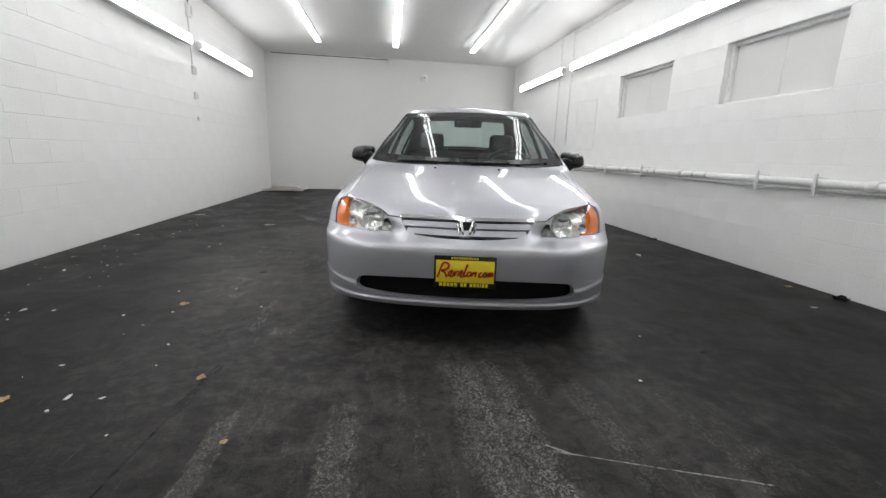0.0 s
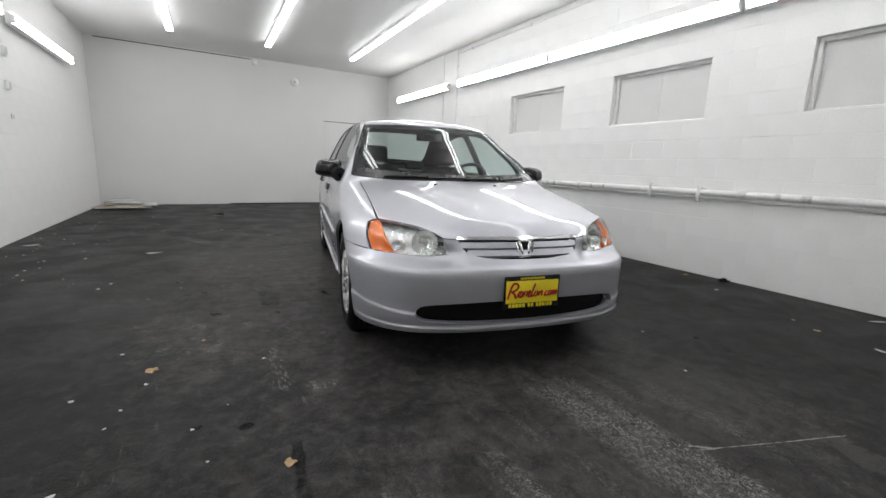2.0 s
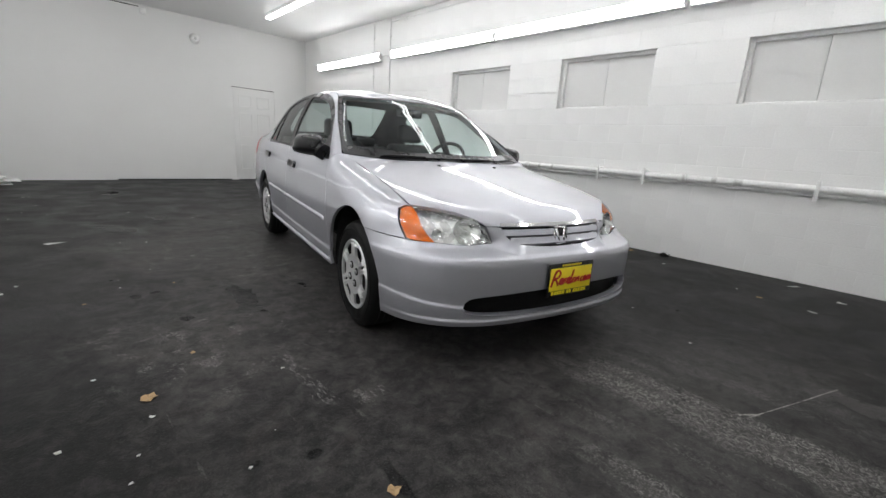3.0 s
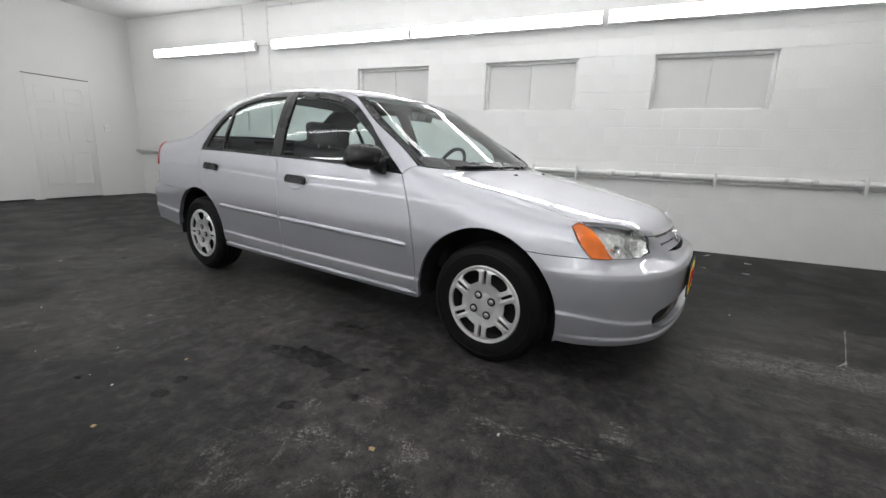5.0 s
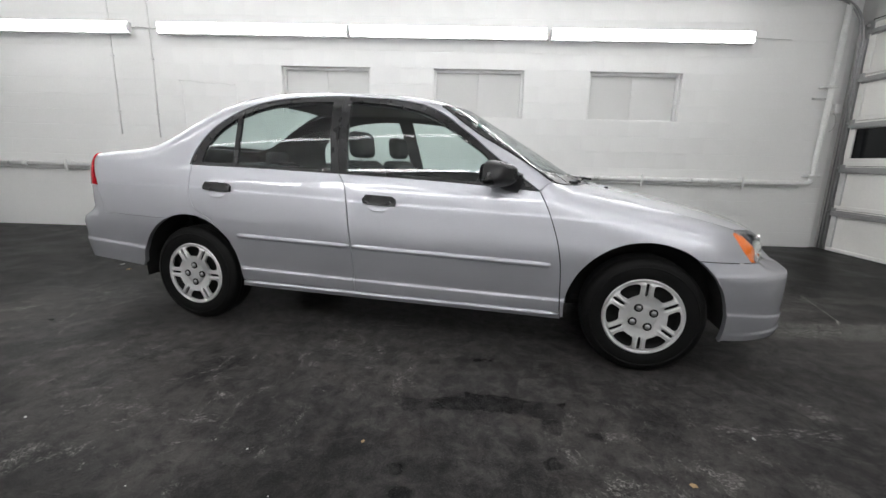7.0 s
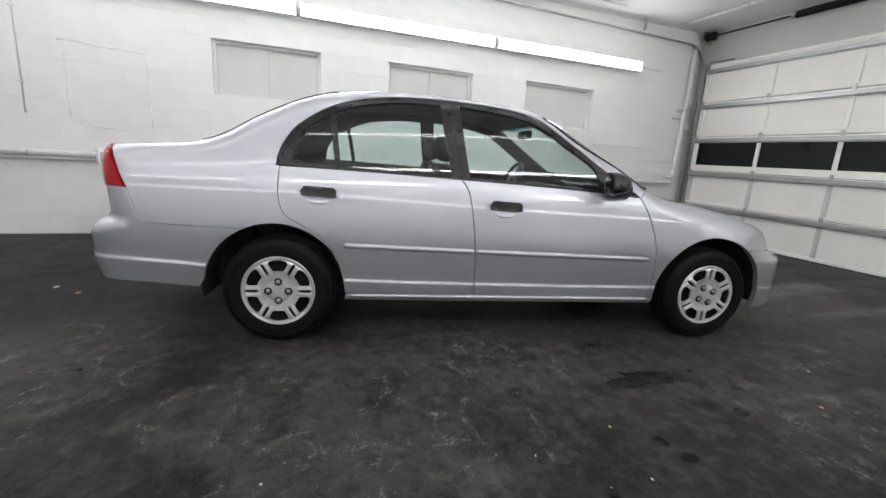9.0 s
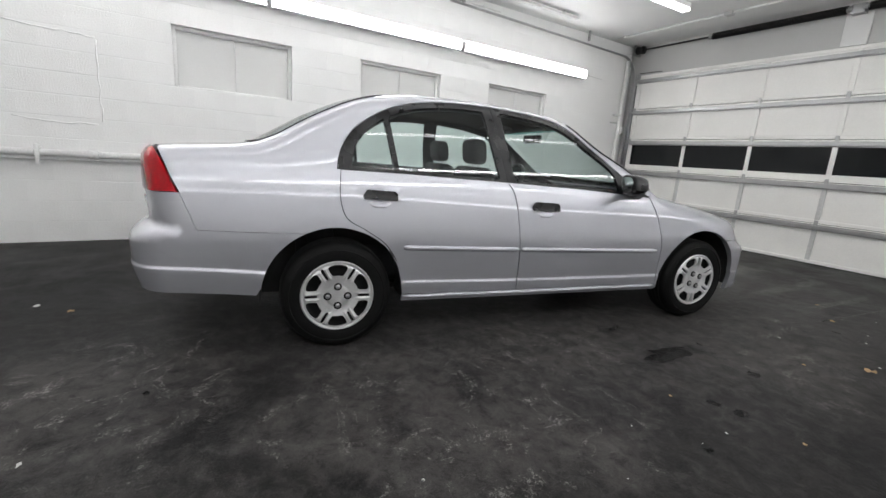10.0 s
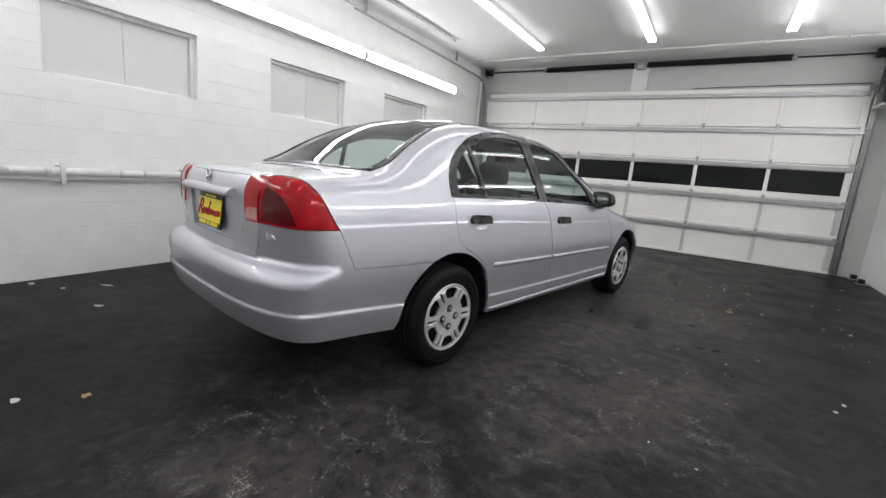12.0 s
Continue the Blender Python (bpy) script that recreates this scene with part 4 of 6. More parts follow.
for side, (df, dr) in enumerate(zip(doors_f, doors_r)):
    mir = side == 1
    for name, pieces, m, par in (("window_frame", [skin(chart_side, FRAME_F, [GL_F], level=-.003, gap=.0015)], M_BLACK, df),
                                 ("window_frame", [skin(chart_side, FRAME_R, [GL_R, GL_Q], level=-.003, gap=.0015)], M_BLACK, dr),
                                 ("window_pane", [skin(chart_side, GL_F, level=-.008, gap=-.003, rim=0)], M_GLASS, df),
                                 ("window_pane", [skin(chart_side, GL_R, level=-.008, gap=-.003, rim=0)], M_GLASS, dr),
                                 ("quarter_pane", [skin(chart_side, GL_Q, level=-.008, gap=-.003, rim=0)], M_GLASS, dr)):
        if m is M_GLASS:
            pieces = [rolled(p) for p in pieces]
        ob = part(name, skin_mesh(name, pieces, m, mir), m, par)
        if m is M_GLASS:
            ob.visible_shadow = False

# inner shell behind the panels and the gaps, open at the windows
shell = loop(on_top((.54, .655), (.72, .625), (.88, .58), (1.07, .515)), on_top((1.07, .515), (1.3, .475), (1.7, .462), (2.1, .452), (2.33, .425)), on_top((2.33, .425), (2.56, .475), (2.92, .515)),
             on_top((2.92, .515), (3.44, .46)), np.vstack([on_top((3.44, .48)), on_side((3.2, .9), (3.1, .62))]), on_side((3.1, .62), *arc(ARCH_R, .40, 60, 182), (2.2, .275)), on_side((2.2, .275), (.45, .265)),
             on_side((.45, .265), *arc(ARCH_F, .40, 0, 120)), np.vstack([on_side((-.22, .62)), on_top((-.2, .57))]), on_top((-.2, .57), (.3, .61), (.5, .645)))
both_sides("inner_side_trim", [skin(chart_side, shell, [GL_F, GL_R, GL_Q], level=-.024, gap=0, rim=0)], M_TRIM)
part("headliner", skin_mesh("headliner", [skin(chart_top, np.vstack([roof_r, flip(roof_r)[1:-1]]), level=-.03, gap=.0, rim=0)], M_LINER), M_LINER, car, "grey headliner")
part("hood_underside", skin_mesh("hood_underside", [skin(chart_top, hood, level=-.03, gap=.05, rim=0, res=.06)], M_DARK), M_DARK, car)
part("trunk_underside", skin_mesh("trunk_underside", [skin(chart_top, deck, level=-.02, gap=-.006, rim=0, res=.06), skin(chart_back, face, level=-.02, gap=-.006, rim=0, res=.06)], M_DARK), M_DARK, car)

# underbody, bulkheads and wheel housings
part("floor_pan", box_bm(-.50, -.56, .275, 2.30, .56, .30, .01), M_DARK, car)
part("rear_floor", box_bm(2.30, -.52, .33, 3.45, .52, .37, .01), M_DARK, car)
part("bulkhead", box_bm(.33, -.66, .28, .36, .66, .80), M_DARK, car)
part("rear_bulkhead", box_bm(2.80, -.62, .34, 2.83, .62, .95), M_TRIM, car)
part("nose_carrier", box_bm(-.58, -.45, .2, -.52, .45, .64, .01), M_DARK, car)
for cu in (ARCH_F, ARCH_R):
    for sg in (1, -1):
        bm = bmesh.new()
        rows = []
        for vv in (.55, .80):
            rows.append([bm.verts.new((x, sg * vv, z)) for x, z in arc((cu[0], .30), .385, -8, 188, 28)])
        for a, b in zip(range(27), range(1, 28)):
            bm.faces.new((rows[0][a], rows[0][b], rows[1][b], rows[1][a])).smooth = True
        bm.faces.new(rows[0])
        part("wheel_housing", bm, M_DARK, car)


# wheels
def cover_mesh():
    """Wheel cover with six forked spokes, dished, with openings between them."""
    def ring(r, n):
        return np.array([(r * math.cos(a), r * math.sin(a)) for a in np.linspace(0, math.tau, n, endpoint=False)])
    holes = []
    for k in range(6):
        a = math.radians(60 * k + 30)
        pts = []
        for r, w in ((.113, .17), (.117, .25), (.138, .305), (.158, .325), (.169, .285), (.173, .15), (.174, 0.), (.173, -.15), (.169, -.285), (.158, -.325), (.138, -.305), (.117, -.25), (.113, -.17), (.1125, 0.)):
            pts.append((r * math.cos(a + w), r * math.sin(a + w)))
        holes.append(catmull(pts + pts[:1], .006)[:-1])
        b = a + math.radians(30)
        sl = []
        for r, w in ((.108, .006), (.125, .0075), (.168, .0075), (.171, 0), (.168, -.0075), (.125, -.0075), (.108, -.006), (.105, 0)):
            sl.append((r * math.cos(b) - w * math.sin(b), r * math.sin(b) + w * math.cos(b)))
        holes.append(catmull(sl + sl[:1], .008)[:-1])
    q, f = triangles(ring(.2, 120), holes, .006, [np.vstack([ring(r, 100), ring(r, 100)[:1]]) for r in (.177, .183, .189, .1945)])
    r = np.hypot(q[:, 0], q[:, 1])
    dish = curve([0, .05, .065, .085, .12, .165, .177, .189, .2], [.006, .006, .001, .002, .008, .009, .002, .007, -.008])(r)
    # ribs along both edges of each spoke's slot, and a shallow seat round the nuts
    off = (np.degrees(np.arctan2(q[:, 1], q[:, 0])) + 30) % 60 - 30
    side = np.abs(r * np.sin(np.radians(off)))
    rib = np.clip(1 - np.abs(side - .0155) / .0075, 0, 1) * np.clip((r - .088) / .02, 0, 1) * np.clip((.176 - r) / .008, 0, 1)
    dish = dish + .0055 * rib - .003 * np.clip(1 - np.abs(r - .053) / .028, 0, 1)
    verts = [(x, d, z) for (x, z), d in zip(q, dish)]
    faces = [tuple(t) for t in f]
    a, b, c = (np.array(verts)[f[:, i]] for i in range(3))
    if np.mean(np.cross(b - a, c - a)[:, 1]) < 0:
        faces = [t[::-1] for t in faces]
    count = set((t[i], t[(i + 1) % 3]) for t in faces for i in range(3))
    n = len(verts)
    verts += [(x, y - .012, z) for x, y, z in verts]
    faces += [(j, i, i + n, j + n) for i, j in count if (j, i) not in count]
    me = mesh_of("hubcap", verts, faces, M_HUB, True)
    me.set_sharp_from_angle(angle=math.radians(35))
    return me


COVER = cover_mesh()


def wheel(u, sg, steer=0.0, spin=0.0):
    prof = [(.17, -.085), (.186, -.092), (.20, -.097), (.235, -.104), (.262, -.100), (.282, -.088), (.293, -.072), (.297, -.03), (.297, .03), (.293, .072), (.282, .088), (.262, .100), (.235, .104), (.20, .097), (.186, .092), (.17, .085)]
    rim = lathe_bm([(.0, .02), (.12, .02), (.165, .0), (.178, .055), (.188, .086), (.19, .088), (.18, -.08), (.0, -.08)], 40)
    w = part("wheel", rim, M_DARK, car)
    w.matrix_basis = Matrix.Translation((u, sg * .728, .297)) @ Matrix.Rotation(steer + (math.pi if sg < 0 else 0), 4, "Z") @ Matrix.Rotation(spin, 4, "Y")
    tyre = lathe_bm(prof, 64)
    # shallow grooves round the tread and a ridge on the wall
    part("tyre", tyre, M_RUBBER, w)
    for y in (-.05, -.017, .017, .05):
        part("tread_groove", lathe_bm([(.2975, y - .004), (.2985, y - .004), (.2985, y + .004), (.2975, y + .004)], 64), M_DARK, w)
    part("wall_ridge", lathe_bm([(.248, .1025), (.25, .1062), (.254, .1062), (.256, .102)], 64), M_RUBBER, w)
    cap = part("hubcap", COVER, M_HUB, w, "silver plastic wheel cover with six forked spokes")
    cap.location.y = .094
    for k in range(4):
        a = math.radians(90 * k)
        nut = lathe_bm([(.0, .012), (.009, .0105), (.0125, .005), (.0135, -.004)], 18)
        o = part("lug_nut", nut, M_METAL, w)
        o.location = (.053 * math.cos(a), .099, .053 * math.sin(a))
        seat_ring = part("lug_seat", lathe_bm([(.013, .001), (.020, .0015), (.0215, -.003)], 20), M_DARK, w)
        seat_ring.location = (.053 * math.cos(a), .1012, .053 * math.sin(a))
    return w


wheel(.0, 1, 0, math.radians(28))
wheel(.0, -1, 0, .6)
wheel(2.62, 1, 0, .0)
wheel(2.62, -1, 0, .9)


# ---- lamps, grille, plates ----
def headlight(mir):
    outline = loop(LAMP_TOP, LAMP_IN, LAMP_LOW, LAMP_OUT)
    h = part("headlight", skin_mesh("headlight", [skin(chart_front, outline, level=-.002, gap=.003, rim=.02, res=.02)], M_LENS, mir), M_LENS, car, "clear headlight with amber turn signal")
    h.visible_shadow = False
    part("housing", skin_mesh("housing", [skin(chart_front, outline, level=-.044, gap=-.035, rim=0, res=.02)], M_REFLECT, mir), M_REFLECT, h)
    amber = loop([LAMP_TOP[0], LAMP_TOP[1]], [LAMP_TOP[1], (-.442, .684, .705), (-.483, .679, .660), (-.513, .665, .618), (-.541, .632, .575)], [(-.541, .632, .575), LAMP_LOW[3]], LAMP_OUT)
    part("turn_signal", skin_mesh("turn_signal", [skin(chart_front, amber, level=-.010, gap=.004, rim=.03, res=.012)], M_AMBER, mir), M_AMBER, h, "amber turn signal")
    s = -1 if mir else 1
    way = Vector((-1, .42 * s, .22)).to_track_quat("-Z", "Y").to_matrix().to_4x4()
    for (v, z), r, deep, sides in (((.505, .640), .066, .005, 14), ((.632, .620), .026, .000, 20), ((.428, .600), .030, .004, 10)):
        # cut-glass bowl: rings of flat mirrored facets, twisted against each other
        bowl = bmesh.new()
        rings = []
        for k, (f, d) in enumerate(((.16, .036), (.40, .033), (.64, .025), (.84, .014), (1.0, .001))):
            rings.append([bowl.verts.new((f * r * math.cos((j + .5 * k) * math.tau / sides), f * r * math.sin((j + .5 * k) * math.tau / sides), d * r / .066)) for j in range(sides)])
        for p, q in zip(rings, rings[1:]):
            for j in range(sides):
                bowl.faces.new((p[j], q[j], p[(j + 1) % sides]))
                bowl.faces.new((p[(j + 1) % sides], q[j], q[(j + 1) % sides]))
        bowl.faces.new(rings[0][::-1])
        o = part("reflector", bowl, M_BOWL, h)
        o.matrix_basis = Matrix.Translation(on_front((v, z))[0] * np.array((1, s, 1)) + np.array((deep, 0, 0))) @ way
        bulb = lathe_bm([(0, .006), (.006, .009), (.008, .016), (.008, .034)], 16, "z")
        part("bulb", bulb, M_CHROME, h).matrix_basis = o.matrix_basis.copy()
    part("seal", skin_mesh("seal", [skin(chart_front, loop_out(outline), [outline], level=-.006, gap=.0, rim=.01, res=.02)], M_BLACK, mir), M_BLACK, h)


def loop_out(outline):
    """The same outline, 3 mm wider, as points in space."""
    return chart_front(shrink(flat(chart_front, outline), -.0018))


headlight(False)
headlight(True)

grille_r = np.vstack([catmull(GRILLE_TOP), catmull([GRILLE_TOP[-1], GRILLE_LOW[0]])[1:], catmull(GRILLE_LOW)[1:]])
GRILLE = np.vstack([grille_r, flip(grille_r)[1:-1]])
grille = part("grille", skin_mesh("grille", [skin(chart_front, GRILLE, level=-.032, gap=-.004, rim=0, res=.03)], M_BLACK), M_BLACK, car, "silver slatted grille with chrome top bar")


def slat(z0, z1, w, m, level, name, depth=.025):
    o = loop(*[[on_front(a)[0], on_front(b)[0]] for a, b in (((-w, z0), (w, z0)), ((w, z0), (w - .008, z1)), ((w - .008, z1), (-w + .008, z1)), ((-w + .008, z1), (-w, z0)))])
    part(name, skin_mesh(name, [skin(chart_front, o, level=level, gap=0, rim=depth, res=.02)], m), m, grille)


slat(.662, .677, .350, M_CHROME, .002, "chrome_bar", .03)
slat(.6225, .649, .344, M_PAINT, -.004, "slat")
slat(.5865, .6145, .316, M_PAINT, -.004, "slat")
# emblem as a plain chrome shape
def emblem(at, w, h, parent):
    e = part("emblem", tube_bm([(-w * .42, 0, h * .5), (w * .42, 0, h * .5), (w * .5, 0, h * .35), (w * .36, 0, -h * .4), (w * .28, 0, -h * .5), (-w * .28, 0, -h * .5), (-w * .36, 0, -h * .4), (-w * .5, 0, h * .35), (-w * .42, 0, h * .5)], .0052, 8), M_CHROME, parent, "plain chrome emblem")
    e.matrix_basis = at
    part("emblem_back", box_bm(-w * .36, .001, -h * .46, w * .36, .004, h * .46, .002), M_BLACK, e)
    for s in (-1, 1):
        part("emblem_bar", tube_bm([(s * w * .30, -.001, h * .44), (s * w * .20, -.002, 0), (s * w * .17, -.001, -h * .44)], .0075, 8), M_CHROME, e)


nose = on_front((0, .616))[0]
emblem(Matrix.Translation((nose[0] + .002, 0, .616)) @ Matrix.Rotation(-math.pi / 2, 4, "Z") @ Matrix.Rotation(-.25, 4, "X"), .098, .082, grille)


def plate(at, parent, name):
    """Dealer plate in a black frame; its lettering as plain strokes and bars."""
    p = part(name, box_bm(-.155, -.082, -.004, .155, .082, .004, .003), M_BLACK, parent, "yellow dealer plate in a black frame")
    p.matrix_basis = at
    part("plate_face", box_bm(-.146, -.054, .003, .146, .060, .0062, .001), M_PLATE, p)
    lean = lambda pts: [(x + .18 * y, y, .0065) for x, y in catmull(pts, .004)]
    for pts, r in (([(-.132, -.030), (-.120, .040), (-.098, .046), (-.086, .030), (-.098, .012), (-.118, .006), (-.100, -.004), (-.086, -.028)], .0052),
                   ([(-.080, -.022), (-.076, .000), (-.062, .006), (-.070, -.020), (-.058, -.022), (-.050, .004), (-.050, -.020), (-.040, .004), (-.030, .002)], .0046),
                   ([(-.034, -.020), (-.022, .004), (-.012, .006), (-.020, -.020), (-.006, -.018), (.004, .042), (-.002, -.020), (.012, -.014)], .0046),
                   ([(.018, .004), (.012, -.014), (.024, -.020), (.032, -.004), (.022, .006)], .0046), ([(.036, -.020), (.042, .004), (.040, -.010), (.054, .004), (.056, -.020)], .0046),
                   ([(.084, .002), (.074, -.004), (.074, -.020), (.088, -.018)], .0046), ([(.098, .004), (.092, -.014), (.102, -.020), (.108, -.004), (.100, .006)], .0046),
                   ([(.114, -.020), (.118, .004), (.118, -.016), (.128, .004), (.128, -.018), (.138, .004), (.140, -.018)], .0042)):
        part("script_stroke", tube_bm(lean(pts), r, 6), M_RED_INK, p)
    x = -.128
    for w in (.019, .019, .019, .019, .019, .012, .019, .016, .012, .018, .018, .016, .009, .016, .018):
        if w != .012:
            part("print_bar", box_bm(x, -.075, .004, x + w - .004, -.057, .0055), M_PLATE, p)
        x += w
    x = -.07
    for w in (.012,) * 11:
        part("print_bar", box_bm(x, .066, .004, x + .009, .076, .0055), M_PLATE, p)
        x += .0125
    return p


c = on_front((0, .42))[0]
plate(Matrix.Translation((c[0] - .006, 0, .419)) @ Matrix.Rotation(math.radians(-90), 4, "Z") @ Matrix.Rotation(math.radians(90), 4, "X"), car, "license_plate")
c = on_back((0, .80))[0]
plate(Matrix.Translation((c[0] - .004, .01, .822)) @ Matrix.Rotation(math.radians(90), 4, "Z") @ Matrix.Rotation(math.radians(84), 4, "X"), lid, "license_plate")
bar_bm = tube_bm([on_back((v, .935))[0] + np.array((.016, 0, 0)) for v in np.linspace(-.31, .31, 25)], .021, 14)
for v in bar_bm.verts:
    v.co.x += .35 * (.935 - v.co.z)
part("garnish_bar", bar_bm, M_PAINT, lid)
c = on_back((0, .99))[0]
emblem(Matrix.Translation((c[0] + .006, 0, .992)) @ Matrix.Rotation(math.pi / 2, 4, "Z"), .075, .062, lid)


def taillight(mir):
    outer = loop([TL_CUT[-1], TL_FRONT[0]], TL_FRONT, TL_LOW, TL_CUT)
    t = part("taillight", skin_mesh("taillight", [skin(chart_back, outer, level=.007, gap=.003, rim=.02, res=.02)], M_RED, mir), M_RED, car, "red wraparound taillight with pale reversing lens")
    inner = loop([(3.545, .495, .822), (3.55, .40, .825), (3.56, .392, .84)], [(3.56, .392, .84), (3.56, .385, .93), (3.52, .385, 1.028)], [(3.52, .385, 1.028), (3.485, .50, 1.030)], [(3.485, .50, 1.030), (3.545, .495, .93), (3.545, .495, .822)])
    part("inner_lens", skin_mesh("inner_lens", [skin(chart_back, inner, level=.006, gap=.002, rim=.02, res=.02)], M_RED, mir), M_RED, t)
    rev = loop([(3.545, .485, .83), (3.56, .402, .832)], [(3.56, .402, .832), (3.56, .400, .87), (3.558, .415, .888)], [(3.558, .415, .888), (3.545, .485, .890)])
    part("reversing_lens", skin_mesh("reversing_lens", [skin(chart_back, rev, level=.0075, gap=.002, rim=.01, res=.02)], M_PINK, mir), M_PINK, t, "pale pink reversing lens")
    dark = loop([(3.545, .51, .83), (3.535, .512, .92), (3.505, .515, .99)], [(3.505, .515, .99), (3.475, .57, .965), (3.46, .63, .91), (3.45, .67, .83)])
    part("dark_lens", skin_mesh("dark_lens", [skin(chart_back, dark, level=.0082, gap=.002, rim=.004, res=.02)], M_RED_DARK, mir), M_RED_DARK, t, "darker red stop lens")


taillight(False)
taillight(True)

# trim badge LX and the lock on the tail
for strokes in (([(.546, .786), (.546, .760), (.566, .760)],), ([(.573, .786), (.596, .760)], [(.596, .786), (.573, .760)])):
    bm = bmesh.new()
    for line in strokes:
        pts = np.vstack([on_back(p) for p in line])
        one = tube_bm(list(pts + outward(pts) * .002), .0032, 6)
        me = bpy.data.meshes.new("stroke")
        one.to_mesh(me)
        one.free()
        bm.from_mesh(me)
        bpy.data.meshes.remove(me)
    part("badge_letter", bm, M_CHROME, car, "small chrome letter on the tail")
q = on_back((.36, .775))[0]
lock = part("lock", lathe_bm([(0, .003), (.011, .003), (.013, 0)], 20), M_METAL, lid)
lock.matrix_basis = Matrix.Translation(q) @ Matrix.Rotation(math.radians(-84), 4, "Z")

# door handles, rub strips, mirrors
for side, (df, dr) in enumerate(zip(doors_f, doors_r)):
    s = -1 if side else 1
    for u0, u1, z0, z1, d in ((1.288, 1.468, .804, .811, df), (2.315, 2.49, .837, .844, dr)):
        o = loop(*[[on_side(a)[0], on_side(b)[0]] for a, b in (((u0, z0 - .024), (u1, z1 - .024)), ((u1, z1 - .024), (u1 + .008, z1 - .004)), ((u1 + .008, z1 - .004), (u1 - .012, z1 + .022)), ((u1 - .012, z1 + .022), (u0 + .016, z0 + .024)), ((u0 + .016, z0 + .024), (u0, z0 + .010)), ((u0, z0 + .010), (u0, z0 - .024)))])
        part("handle", skin_mesh("handle", [skin(chart_side, o, level=.022, gap=0, rim=.026, res=.012)], M_BLACK, side == 1), M_BLACK, d, "black plastic door handle")
        # finger cup under the handle: a shallow scoop that turns upwards to a rounded lip
        bm, grid = bmesh.new(), []
        for k in range(8):
            f = k / 7
            half = .058 * math.sqrt(max(0, 1 - (f * .90) ** 3.2))
            ring = on_side(*[((u0 + u1) / 2 + .006 + half * (j / 8 - 1), (z0 + z1) / 2 - .022 - .034 * f) for j in range(17)])
            out = outward(ring)
            lift = np.array([.0008 + .0095 * f * (1 - .35 * abs(j / 8 - 1) ** 4) for j in range(17)])
            grid.append([bm.verts.new(tuple((v + o * h) * (1, s, 1))) for v, o, h in zip(ring, out, lift)])
        last = [bm.verts.new(tuple((v - o * .004 - np.array((0, 0, .004))) * (1, s, 1))) for v, o in zip(ring, out)]
        grid.append(last)
        for r0, r1 in zip(grid, grid[1:]):
            for j in range(16):
                q4 = (r0[j], r0[j + 1], r1[j + 1], r1[j])
                bm.faces.new(q4 if s < 0 else q4[::-1])
        for fc in bm.faces:
            fc.smooth = True
        bmesh.ops.recalc_face_normals(bm, faces=bm.faces)
        part("handle_cup", bm, M_PAINT, d)
    for a, b, d in (((.462, .531), (1.538, .551), df), ((1.553, .5515), (2.272, .5665), dr)):
        n = 30
        ln = on_side(*[(a[0] + (b[0] - a[0]) * k / n, a[1] + (b[1] - a[1]) * k / n) for k in range(n + 1)]) * (1, s, 1)
        strip = tube_bm(ln, [.010] + [.0145] * (n - 1) + [.010], 14)
        part("rub_strip", strip, M_PAINT, d, "body-coloured rub strip along the door")
    # mirror: a rounded shell on a sail-shaped foot, with a real mirror glass facing rearwards
    bm = bmesh.new()
    bmesh.ops.create_uvsphere(bm, u_segments=40, v_segments=24, radius=1)
    for v in bm.verts:
        x, y, z = v.co
        e = lambda t, p: math.copysign(abs(t) ** p, t)
        y2, z2 = e(y, .5), e(z, .5) * (1 - .22 * max(0, -x))
        v.co = ((.100 if x < 0 else .034) * e(x, .85 if x < 0 else .6) * (1 - .25 * y2), .092 * y2 - .016 * z2, .066 * z2 * (1 - .10 * y2) + .006 * y2)
    for f in bm.faces:
        f.smooth = True
    mirror = part("side_mirror", bm, M_BLACK, car, "black plastic door mirror")
    mirror.matrix_basis = Matrix.Translation((.772, s * .866, .974)) @ Matrix.Rotation(s * -.30, 4, "Z") @ Matrix.Diagonal((1, s, 1, 1))
    foot = tube_bm([(-.020, -.03, -.018), (-.050, -.075, -.030), (-.105, -.105, -.045)], [.046, .054, .050], 20)
    part("mirror_foot", foot, M_BLACK, mirror)
    gm = bmesh.new()
    bmesh.ops.create_circle(gm, cap_ends=True, segments=40, radius=1)
    for v in gm.verts:
        x, y, z = v.co
        v.co = (.0365, .078 * math.copysign(abs(x) ** .7, x), .050 * math.copysign(abs(y) ** .7, y))
    part("mirror_glass", gm, M_CHROME, mirror, "round-cornered mirror glass")

# black mouldings round the windscreen and the rear window
def moulding(name, line, r):
    for sg in (1, -1):
        part(name, tube_bm([p * np.array((1, sg, 1)) for p in line], r, 8), M_BLACK, car)


moulding("windshield_moulding", snap(catmull(GLASS_EDGE, .02)), .0065)
moulding("rear_window_moulding", snap(np.vstack([catmull(BACKLIGHT_EDGE[:5], .02), catmull(on_top((2.92, .588), (3.02, .584), (3.072, .50), (3.088, .30), (3.092, 0)), .02)[1:]])), .0055)

